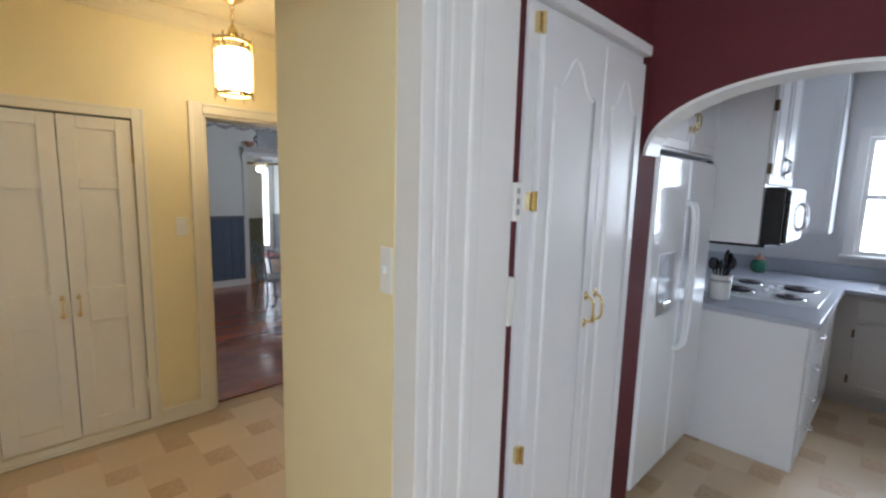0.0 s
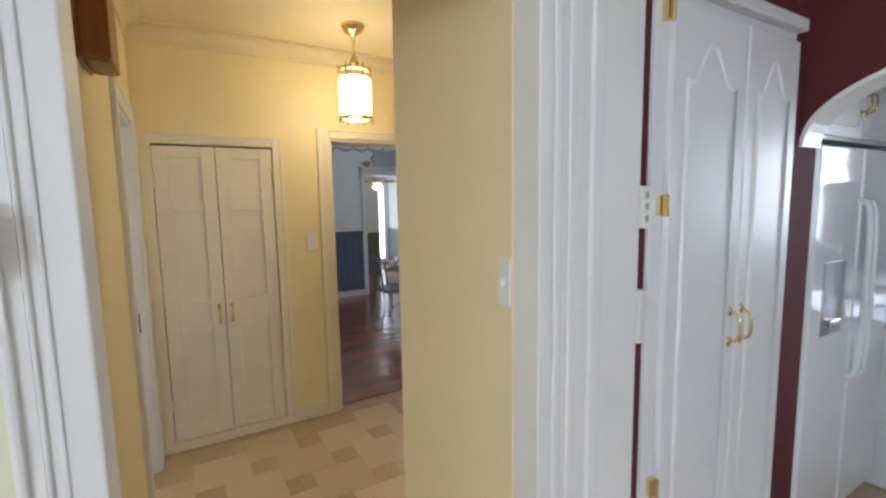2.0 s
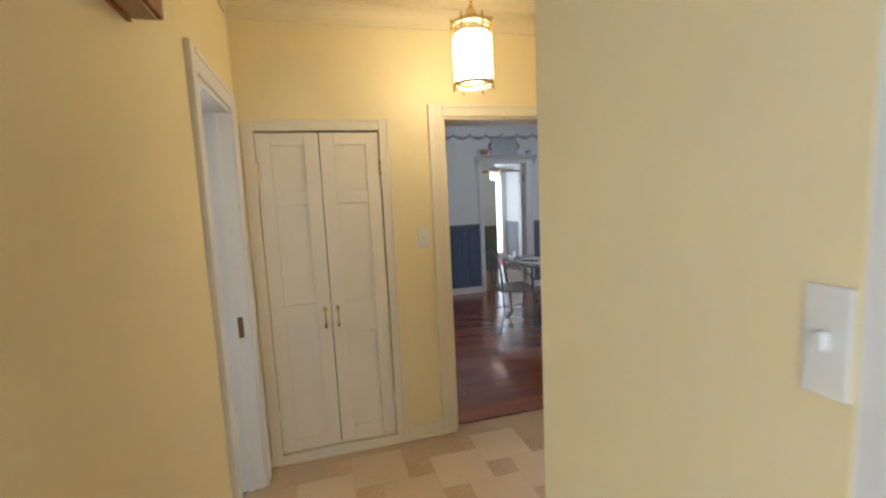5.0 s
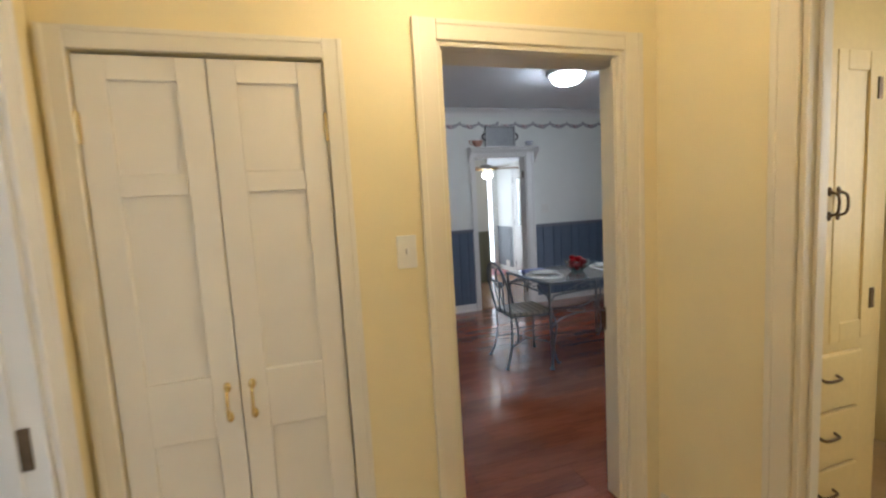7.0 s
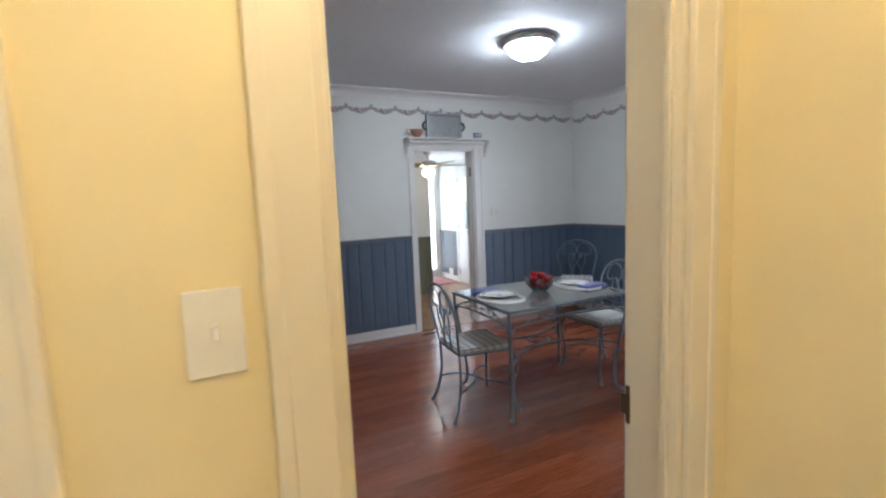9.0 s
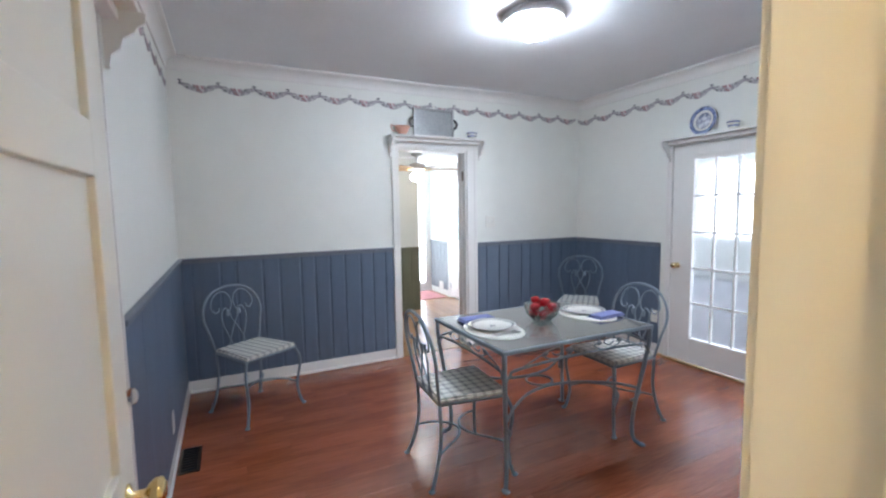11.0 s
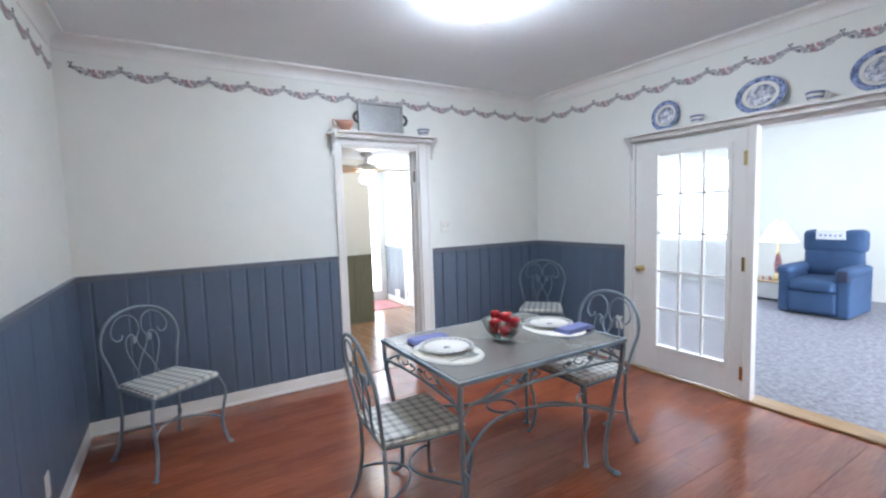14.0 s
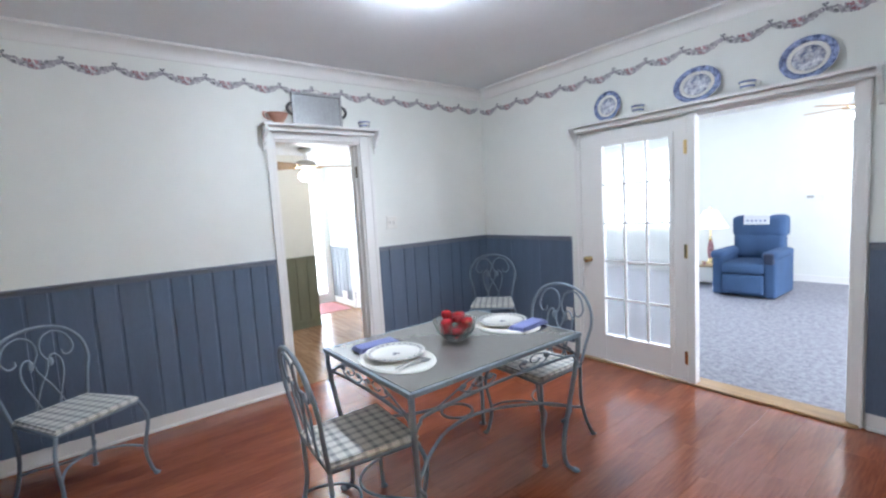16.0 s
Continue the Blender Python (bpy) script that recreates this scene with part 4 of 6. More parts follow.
# ---- kitchen things ----
def cathedral_panel(bm, f, a0, a1, z0, z1, out):
    """A raised bead round an arched panel."""
    w = a1 - a0
    pts = [(a0, z0), (a1, z0), (a1, z1 - 0.13)]
    for k in range(21):
        u = k / 20
        h = 0.5 - 0.5 * math.cos(2 * math.pi * max(0.0, min(1.0, (u - 0.06) / 0.88)))
        pts.append((a1 - w * u, z1 - 0.13 + 0.105 * h ** 1.15))
    pts.append((a0, z1 - 0.13))
    pts.append((a0, z0))
    P = []
    for a, z in pts:
        x0, x1, y0, y1, q0, q1 = f(a, a, out, out, z, z)
        P.append(Vector((x0, y0, q0)))
    tube(bm, P, 0.008, 6, curve=False)
    return bm


def pantry():
    th = thing("pantry_cabinet", (-2.62, 2.27, 0), "tall white pantry cabinet with arched panel doors and brass handles", "cabinet")
    part("body", boxed(-2.69, -2.622, 1.856, 2.62, 0.0, 2.12, 0.003), CABW, th)
    part("cornice", boxed(-2.69, -2.59, 1.85, 2.626, 2.12, 2.16, 0.006), CABW, th)
    f = oriented("x", -2.621, 1)
    for a0, a1, s in ((1.905, 2.272, -1), (2.279, 2.60, 1)):
        leaf = part("door", boxed(*f(a0, a1, 0, 0.02, 0.10, 2.085), 0.004), CABW, th)
        bm = bmesh.new()
        cathedral_panel(bm, f, a0 + 0.065, a1 - 0.065, 0.18, 2.02, 0.019)
        part("panel_bead", bm, CABW, leaf, smooth=True)
        ring_pull(leaf, (-2.600, a1 - 0.03 if s < 0 else a0 + 0.03, 1.17), "x", 1, BRASS, 0.10)
        if s < 0:
            for z in (0.745, 1.557, 2.06):
                bm = boxed(-2.623, -2.605, a0 - 0.026, a0 - 0.004, z - 0.028, z + 0.028, 0.003)
                tube(bm, [(-2.603, a0 - 0.004, z - 0.03), (-2.603, a0 - 0.004, z + 0.03)], 0.006, 8, curve=False)
                part("hinge", bm, BRASS, leaf)


pantry()
th = thing("wall_control", (-2.634, 1.815, 1.50), "small white wall control with grey buttons", "wall control")
part("case", boxed(-2.633, -2.603, 1.803, 1.828, 1.50, 1.61, 0.003), PLASTIC, th)
for k in range(3):
    part("button", boxed(-2.6035, -2.6010, 1.809, 1.822, 1.518 + k * 0.03, 1.535 + k * 0.03, 0.001), NICKEL, th)
th = thing("blank_plate", (-2.634, 1.815, 1.19), "white switch plate on the dark red wall", "light switch")
part("cover_plate", boxed(-2.633, -2.607, 1.803, 1.828, 1.19, 1.335, 0.003), PLASTIC, th)


def refrigerator():
    th = thing("refrigerator", (-3.0, 3.37, 0), "glossy white side-by-side refrigerator with ice dispenser", "refrigerator")
    part("body", boxed(-3.38, -2.72, 2.92, 3.82, 0.03, 1.76, 0.006), FRIDGE, th)
    part("kick_grille", boxed(-2.72, -2.70, 2.94, 3.80, 0.015, 0.085, 0.004), BLACK, th)
    for a0, a1 in ((2.92, 3.36), (3.368, 3.82)):
        leaf = part("door", boxed(-2.715, -2.64, a0, a1, 0.09, 1.775, 0.014), FRIDGE, th, smooth=False)
        y = 3.335 if a0 < 3 else 3.395
        bm = bmesh.new()
        tube(bm, [(-2.645, y, 0.75), (-2.60, y, 0.80), (-2.592, y, 1.15), (-2.60, y, 1.50), (-2.645, y, 1.55)], 0.014, 10)
        part("handle", bm, FRIDGE, leaf, smooth=True)
        if a0 < 3:
            part("dispenser_recess", boxed(-2.66, -2.637, 3.03, 3.24, 0.98, 1.30, 0.006), NICKEL, leaf)
            part("dispenser_lever", boxed(-2.637, -2.62, 3.09, 3.18, 1.02, 1.05, 0.004), CHROME, leaf)
        part("hinge_cap", boxed(-2.70, -2.66, a0 + 0.01 if a0 < 3 else a1 - 0.05, a0 + 0.05 if a0 < 3 else a1 - 0.01, 1.775, 1.79, 0.004), BLACK, leaf)


refrigerator()


def shaker(th, f, a0, a1, z0, z1, name="door", handle=None, hinge=None):
    leaf = part(name, boxed(*f(a0, a1, 0, 0.018, z0, z1), 0.004), CABW, th)
    if z1 - z0 > 0.2:
        m = 0.05
        bm = bmesh.new()
        pts = [(a0 + m, z0 + m), (a1 - m, z0 + m), (a1 - m, z1 - m), (a0 + m, z1 - m), (a0 + m, z0 + m)]
        P = []
        for a, z in pts:
            x0, x1, y0, y1, q0, q1 = f(a, a, 0.018, 0.018, z, z)
            P.append((x0, y0, q0))
        tube(bm, P, 0.006, 6, curve=False)
        part("panel_bead", bm, CABW, leaf)
    if hinge:
        for a, z in hinge:
            part("hinge", boxed(*f(a - 0.008, a + 0.008, 0.0, 0.024, z - 0.03, z + 0.03), 0.002), DARKBRASS, leaf)
    return leaf


def wall_cabinets():
    th = thing("cabinet_over_refrigerator", (-3.0, 3.37, 1.87), "white cabinet over the refrigerator with brass pulls", "cabinet")
    part("body", boxed(-3.40, -2.68, 2.90, 3.86, 1.802, H - 0.002, 0.003), CABW, th)
    f = oriented("x", -2.679, 1)
    for a0, a1 in ((2.93, 3.37), (3.38, 3.83)):
        leaf = shaker(th, f, a0, a1, 1.815, 2.55)
        ring_pull(leaf, (-2.66, 3.345 if a0 < 3 else 3.405, 1.97), "x", 1, BRASS, 0.09)
    th = thing("tall_wall_cabinet", (-2.75, 4.3, 1.31), "deep white wall cabinet with plain side panel", "cabinet")
    part("body", boxed(-3.40, -2.415, 3.90, 4.70, 1.31, H - 0.002, 0.003), CABW, th)
    f = oriented("x", -2.414, 1)
    for a0, a1 in ((3.92, 4.27), (4.28, 4.64)):
        leaf = shaker(th, f, a0, a1, 1.66, 2.55, hinge=[(3.918, 1.75), (3.918, 2.1)] if a0 < 4 else None)
        ring_pull(leaf, (-2.394, 4.245 if a0 < 4 else 4.305, 1.78), "x", 1, NICKEL, 0.09)
    part("bottom_rail", boxed(-3.38, -2.38, 3.905, 4.65, 1.295, 1.3095, 0.002), BLACK, th)
    th = thing("wall_cabinet", (-2.7, 5.72, 1.30), "white wall cabinet with dark hinges beside the window", "cabinet")
    part("body", boxed(-3.40, -2.25, 5.55, 5.895, 1.30, H - 0.002, 0.003), CABW, th)
    f = oriented("y", 5.549, -1)
    shaker(th, f, -2.58, -2.27, 1.33, 2.50, hinge=[(-2.585, 1.7), (-2.585, 2.3)])
    th = thing("microwave_oven", (-2.3, 4.3, 1.315), "black built-in microwave under the wall cabinet", "microwave")
    part("case", boxed(-2.413, -2.31, 3.93, 4.60, 1.312, 1.645, 0.006), BLACK, th)
    part("door", boxed(-2.309, -2.288, 3.935, 4.45, 1.325, 1.635, 0.006), BLACK, th)
    bm = bmesh.new()
    tube(bm, [(-2.288, 4.30, 1.385), (-2.262, 4.30, 1.41), (-2.254, 4.30, 1.47), (-2.262, 4.30, 1.53), (-2.288, 4.30, 1.555)], 0.012, 8)
    part("handle", bm, CHROME, th, smooth=True)


wall_cabinets()


def base_units():
    th = thing("drawer_base_cabinet", (-2.7, 4.6, 0), "white base cabinet with plain end panel and a stack of drawers", "cabinet")
    part("body", boxed(-3.40, -2.13, 3.92, 5.28, 0.0, 0.872, 0.003), CABW, th)
    f = oriented("x", -2.129, 1)
    for k in range(4):
        z1 = 0.86 - k * 0.195
        dr = part("drawer", boxed(*f(3.96, 4.46, 0, 0.018, z1 - 0.185, z1), 0.004), CABW, th)
        bm = bmesh.new()
        tube(bm, [(-2.111, 4.17, z1 - 0.09), (-2.085, 4.18, z1 - 0.095), (-2.085, 4.25, z1 - 0.095), (-2.111, 4.26, z1 - 0.09)], 0.006, 8)
        part("handle", bm, CHROME, dr, smooth=True)
    shaker(th, f, 4.48, 5.20, 0.12, 0.86)
    th = thing("sink_base_cabinet", (-1.3, 5.6, 0), "white sink base cabinet with a panel door and dark hinges", "cabinet")
    part("body", boxed(-2.125, -0.4, 5.32, 5.895, 0.09, 0.872, 0.003), CABW, th)
    part("toe_kick", boxed(-2.125, -0.4, 5.36, 5.895, 0.0, 0.0895), CABW, th)
    f = oriented("y", 5.319, -1)
    for a0, a1 in ((-2.0, -1.55), (-1.54, -1.08)):
        shaker(th, f, a0, a1, 0.13, 0.66, hinge=[(a0 - 0.006, 0.22), (a0 - 0.006, 0.58)])
        part("false_front", boxed(*f(a0, a1, 0, 0.018, 0.69, 0.85), 0.004), CABW, th)
    ct = thing("worktop", (-2.7, 4.9, 0.873), "grey-blue laminate worktop with a splashback", "worktop")
    bm = bmesh.new()
    box(bm, -3.41, -2.085, 3.885, 5.27, 0.873, 0.912, 0.006)
    box(bm, -3.41, -0.4, 5.27, 5.895, 0.873, 0.912, 0.006)
    part("slab", bm, COUNTER, ct)
    bm = bmesh.new()
    box(bm, -3.418, -3.39, 3.90, 5.86, 0.913, 1.03, 0.004)
    box(bm, -3.39, -0.4, 5.868, 5.896, 0.913, 1.03, 0.004)
    part("splashback", bm, COUNTER, ct)


base_units()


def cooktop():
    th = thing("electric_cooktop", (-2.42, 4.72, 0.913), "white electric cooktop with four dark coil burners", "cooktop")
    part("pan", boxed(-2.78, -2.14, 4.30, 5.08, 0.9125, 0.922, 0.004), FRIDGE, th)
    for x, y, r in ((-2.62, 4.50, 0.10), (-2.31, 4.48, 0.075), (-2.62, 4.88, 0.075), (-2.31, 4.88, 0.10)):
        bm = bmesh.new()
        lathe(bm, [(r + 0.02, 0.9222), (r + 0.022, 0.927), (r, 0.926), (0.01, 0.9235)], (x, y, 0), 24)
        b = part("drip_bowl", bm, CHROME, th, smooth=True)
        bm = bmesh.new()
        pts = [(x + (0.02 + (r - 0.02) * k / 72) * math.cos(k * 0.35), y + (0.02 + (r - 0.02) * k / 72) * math.sin(k * 0.35), 0.934) for k in range(73)]
        tube(bm, pts, 0.0065, 6, curve=False)
        part("coil", bm, STEELDARK, b, smooth=True)
    for k in range(4):
        bm = bmesh.new()
        lathe(bm, [(0.022, 0.9222), (0.022, 0.935), (0.016, 0.948), (0.01, 0.949)], (-2.46 + 0.05 * (k % 2), 4.60 + 0.07 * k, 0), 14)
        part("control_knob", bm, FRIDGE, th, smooth=True)


cooktop()


def crock():
    x, y, z = -2.63, 4.11, 0.913
    th = thing("utensil_crock", (x, y, z), "cream stoneware crock filled with dark kitchen utensils", "utensil crock")
    bm = bmesh.new()
    lathe(bm, [(0.055, z), (0.062, z + 0.01), (0.064, z + 0.15), (0.068, z + 0.165), (0.060, z + 0.165), (0.056, z + 0.03), (0.01, z + 0.025)], (x, y, 0), 24)
    part("crock", bm, CHINA, th, smooth=True)
    bm = bmesh.new()
    lathe(bm, [(0.0655, z + 0.120), (0.0665, z + 0.123), (0.0665, z + 0.131), (0.0655, z + 0.134)], (x, y, 0), 24)
    part("band", bm, NICKEL, th, smooth=True)
    rnd = random.Random(4)
    for k in range(9):
        a, l = rnd.uniform(0, 6.28), rnd.uniform(0.26, 0.34)
        e = Vector((x + 0.055 * math.cos(a), y + 0.055 * math.sin(a), z + l))
        bm = bmesh.new()
        tube(bm, [(x, y, z + 0.04), e - Vector((0, 0, 0.07))], 0.006, 6, curve=False)
        r = bmesh.ops.create_uvsphere(bm, u_segments=10, v_segments=6, radius=0.03)
        bmesh.ops.scale(bm, verts=r["verts"], vec=(0.9, 0.35, 1.4))
        bmesh.ops.rotate(bm, verts=r["verts"], cent=(0, 0, 0), matrix=Matrix.Rotation(a, 3, "Z"))
        bmesh.ops.translate(bm, verts=r["verts"], vec=e - Vector((0, 0, 0.05)))
        part("utensil", bm, (BLACK, BLACK, STEELDARK)[k % 3], th, smooth=True)


crock()


def green_jar():
    x, y, z = -2.70, 5.60, 0.913
    th = thing("green_jar", (x, y, z), "green glazed ceramic jar with a knobbed lid", "jar")
    bm = bmesh.new()
    lathe(bm, [(0.036, z + 0.000), (0.061, z + 0.023), (0.068, z + 0.062), (0.058, z + 0.101), (0.040, z + 0.117)], (x, y, 0), 20)
    part("body", bm, TEAL, th, smooth=True)
    bm = bmesh.new()
    lathe(bm, [(0.043, z + 0.117), (0.040, z + 0.133), (0.014, z + 0.144), (0.009, z + 0.152), (0.014, z + 0.160), (0.006, z + 0.168)], (x, y, 0), 20)
    part("lid", bm, COPPER, th, smooth=True)


green_jar()


def sink():
    th = thing("kitchen_sink", (-1.55, 5.58, 0.913), "steel kitchen sink with faucet and soap dispenser", "sink")
    bm = bmesh.new()
    box(bm, -1.95, -1.10, 5.36, 5.80, 0.9125, 0.920, 0.004)
    part("rim", bm, NICKEL, th)
    # flat dark plate in place of the sink's shaded hollow
    part("basin", boxed(-1.91, -1.14, 5.40, 5.74, 0.9202, 0.9215), STEELDARK, th)
    bm = bmesh.new()
    tube(bm, [(-1.62, 5.77, 0.92), (-1.62, 5.77, 1.03), (-1.62, 5.70, 1.08), (-1.62, 5.58, 1.06)], 0.012, 10)
    part("spout", bm, CHROME, th, smooth=True)
    for x in (-1.85, -1.74):
        bm = bmesh.new()
        lathe(bm, [(0.022, 0.92), (0.018, 0.95), (0.010, 0.96), (0.010, 0.99), (0.02, 0.995), (0.02, 1.005), (0.006, 1.01)], (x, 5.77, 0), 14)
        part("tap", bm, CHROME, th, smooth=True)


sink()


def sash_window(name, axis, face, sign, a0, a1, z0, z1, label, cols=1, depth=0.08, width=0.07):
    """Sash window: casing, sill, two sashes and glass set back in the wall."""
    mid = (a0 + a1) / 2
    th = thing(name, (face, mid, z0) if axis == "x" else (mid, face, z0), label, "window", kind="structure")
    f = oriented(axis, face, sign)
    bm = bmesh.new()
    for b in ((a0 - width, a0, z0 - 0.0, z1 + width), (a1, a1 + width, z0, z1 + width), (a0, a1, z1, z1 + width)):
        box(bm, *f(b[0], b[1], 0, 0.02, b[2], b[3]), 0.003)
    part("window_frame", bm, TRIM, th)
    part("window_sill", boxed(*f(a0 - width - 0.02, a1 + width + 0.02, 0, 0.06, z0 - 0.03, z0 - 0.001), 0.004), TRIM, th)
    zm = (z0 + z1) / 2
    for lo, hi, o in ((z0, zm + 0.015, -0.035), (zm - 0.015, z1, -0.055)):
        bm = bmesh.new()
        s = 0.035
        box(bm, *f(a0, a0 + s, o - 0.012, o + 0.008, lo, hi), 0.002)
        box(bm, *f(a1 - s, a1, o - 0.012, o + 0.008, lo, hi), 0.002)
        box(bm, *f(a0 + s, a1 - s, o - 0.012, o + 0.008, lo, lo + s), 0.002)
        box(bm, *f(a0 + s, a1 - s, o - 0.012, o + 0.008, hi - s, hi), 0.002)
        for k in range(1, cols):
            c = a0 + (a1 - a0) * k / cols
            box(bm, *f(c - 0.01, c + 0.01, o - 0.010, o + 0.006, lo + s, hi - s), 0.001)
        sash = part("sash", bm, TRIM, th)
        pane = part("pane", boxed(*f(a0 + s, a1 - s, o - 0.003, o + 0.001, lo + s, hi - s)), GLASS, sash)
        pane.visible_shadow = False
    return th


sash_window("window_1", "y", 5.90, -1, -2.10, -1.15, 1.12, 2.10, "white double-hung kitchen window full of daylight")
sash_window("window_2", "x", 1.60, -1, 0.25, 1.75, 0.95, 2.25, "white double-hung breakfast room window out of view", cols=2)
sash_window("window_3", "y", 10.50, -1, -10.7, -9.2, 0.8, 2.2, "white living room window", cols=2)
# added east window, never in view, to go with its lamp
sash_window("window_4", "x", -3.50, -1, 7.1, 9.5, 0.75, 2.25, "wide white living room window, added out of view", cols=3)
# added south window, unseen, set in front of its lamp
sash_window("window_6", "y", -1.60, 1, -0.55, 0.95, 0.95, 2.25, "white double-hung breakfast room window out of view", cols=2)
# added passage window, out of view, around its lamp
sash_window("window_7", "y", 4.20, -1, -4.15, -3.55, 1.05, 2.15, "small white passage window, added out of view")
# window added beside the curtain, out of view, for the bedroom lamp
sash_window("window_5", "x", -8.30, 1, -1.15, -0.35, 1.15, 2.25, "white bedroom window, added out of view")


def wall_phone():
    """White wall phone or dispenser unit below a small white shelf with folded cloth."""
    th = thing("wall_dispenser", (-2.634, 0.46, 1.26), "white plastic wall unit with a dark display and green light", "wall unit")
    part("case", boxed(-2.634, -2.575, 0.33, 0.526, 1.375, 1.52, 0.018), PLASTIC, th, smooth=False)
    part("display", boxed(-2.5755, -2.572, 0.42, 0.506, 1.468, 1.508, 0.001), BLACK, th)
    part("light", boxed(-2.572, -2.5705, 0.488, 0.500, 1.488, 1.498, 0.0005), mat("green_indicator", (0.2, 0.8, 0.1), 0.4, var=0, bump=0, emit=2.0, emit_colour=(0.4, 1, 0.1)), th)
    part("card", boxed(-2.634, -2.60, 0.33, 0.502, 1.29, 1.3745, 0.006), PAPER, th)
    part("blue_line", boxed(-2.5998, -2.5990, 0.34, 0.497, 1.299, 1.305), CHINABLUE, th)
    th = thing("small_wall_shelf", (-2.634, 0.5, 1.53), "small white wooden wall shelf box", "wall shelf")
    part("box", boxed(-2.634, -2.56, 0.28, 0.565, 1.535, 1.58, 0.004), TRIM, th)
    th = thing("folded_paper", (-2.58, 0.5, 1.50), "crumpled white paper hanging from the shelf", "paper")
    bm = bmesh.new()
    grid = bmesh.ops.create_grid(bm, x_segments=10, y_segments=4, size=0.5)
    for v in bm.verts:
        u, w = v.co.x + 0.5, v.co.y + 0.5
        v.co = Vector((-2.555 + 0.012 * math.sin(u * 7 + w * 3), 0.285 + 0.275 * u, 1.582 - 0.075 * w - 0.02 * math.sin(u * 3)))
    bmesh.ops.solidify(bm, geom=bm.faces[:], thickness=0.003)
    part("sheet", bm, PAPER, th, smooth=True)


wall_phone()

# ---- dining room things ----
def iron_chair():
    """Wrought-iron chair with hoop back, scrolls and a plaid cushion; it faces local +y."""
    th = thing("iron_chair", (0, 0, 0), "blue-grey wrought iron chair with scroll back and plaid cushion", "chair", "chairs in the dining room")
    w, v, d, zs = 0.203, 0.176, 0.188, 0.44
    bm = bmesh.new()
    tube(bm, [(-v, -d, zs), (v, -d, zs), (w, d, zs), (-w, d, zs), (-v, -d, zs)], 0.009, 8, curve=False)
    part("seat_frame", bm, IRON, th, smooth=True)
    bm = prism(bmesh.new(), [(-v - 0.006, -d - 0.006), (v + 0.006, -d - 0.006), (w + 0.008, d + 0.012), (-w - 0.008, d + 0.012)], "z", zs + 0.008, zs + 0.034)
    bmesh.ops.bevel(bm, geom=bm.edges[:], offset=0.011, segments=3, affect="EDGES")
    part("cushion", bm, PLAID, th, "grey and white plaid cushion")
    for sx in (-1, 1):
        bm = bmesh.new()
        tube(bm, [(sx * w, d, zs), (sx * (w + 0.026), d + 0.024, zs - 0.10), (sx * (w + 0.004), d + 0.006, 0.16), (sx * (w + 0.022), d + 0.018, 0.04), (sx * (w + 0.036), d + 0.028, 0.008)], 0.0095, 8)
        lathe(bm, [(0.015, 0.0), (0.018, 0.005), (0.010, 0.012)], (sx * (w + 0.038), d + 0.030, 0), 10)
        part("leg", bm, IRON, th, smooth=True)
        bm = bmesh.new()
        tube(bm, [(sx * v, -d, zs), (sx * v, -d + 0.004, 0.25), (sx * (v + 0.012), -d - 0.025, 0.10), (sx * (v + 0.030), -d - 0.060, 0.008)], 0.0095, 8)
        lathe(bm, [(0.015, 0.0), (0.018, 0.005), (0.010, 0.012)], (sx * (v + 0.032), -d - 0.063, 0), 10)
        part("leg", bm, IRON, th, smooth=True)
    bm = bmesh.new()
    hoop = [(-v, -d, zs)]
    for x, z in ((-0.208, 0.59), (-0.232, 0.69), (-0.212, 0.79), (-0.135, 0.872), (0, 0.902), (0.135, 0.872), (0.212, 0.79), (0.232, 0.69), (0.208, 0.59)):
        hoop.append((x, -d - 0.16 * (z - zs), z))
    hoop.append((v, -d, zs))
    tube(bm, hoop, 0.009, 8)
    part("back_hoop", bm, IRON, th, smooth=True)

    def bp(x, z):
        return (x, -d - 0.16 * (z - zs), z)
    for s in (-1, 1):
        bm = bmesh.new()
        tube(bm, [bp(s * 0.030, zs), bp(s * 0.068, 0.55), bp(s * 0.096, 0.64), bp(s * 0.092, 0.71), bp(s * 0.062, 0.742), bp(s * 0.034, 0.715), bp(s * 0.020, 0.66), bp(-s * 0.030, 0.57), bp(-s * 0.080, zs)], 0.0055, 7)
        part("heart_scroll", bm, IRON, th, smooth=True)
        bm = bmesh.new()
        tube(bm, [bp(s * 0.034, 0.71), bp(s * 0.008, 0.77), bp(s * 0.024, 0.838), bp(s * 0.080, 0.866), bp(s * 0.140, 0.835), bp(s * 0.168, 0.765), bp(s * 0.145, 0.722), bp(s * 0.112, 0.728), bp(s * 0.108, 0.752)], 0.0055, 7)
        part("volute", bm, IRON, th, smooth=True)
        bm = bmesh.new()
        r = bmesh.ops.create_uvsphere(bm, u_segments=8, v_segments=6, radius=0.022)
        bmesh.ops.scale(bm, verts=r["verts"], vec=(0.75, 0.25, 1.2))
        bmesh.ops.translate(bm, verts=r["verts"], vec=bp(s * 0.045, 0.705))
        part("iron_leaf", bm, IRON, th, smooth=True)
    # two bows between the legs that meet under the middle of the seat
    for a, y, m in ((w + 0.006, d + 0.008, 0.008), (v + 0.008, -d - 0.012, -0.008)):
        k = (y - m)
        bm = bmesh.new()
        tube(bm, [(-a, y, 0.175), (-a * 0.80, m + k * 0.62, 0.195), (-a * 0.45, m + k * 0.18, 0.203), (0, m, 0.205), (a * 0.45, m + k * 0.18, 0.203), (a * 0.80, m + k * 0.62, 0.195), (a, y, 0.175)], 0.006, 7)
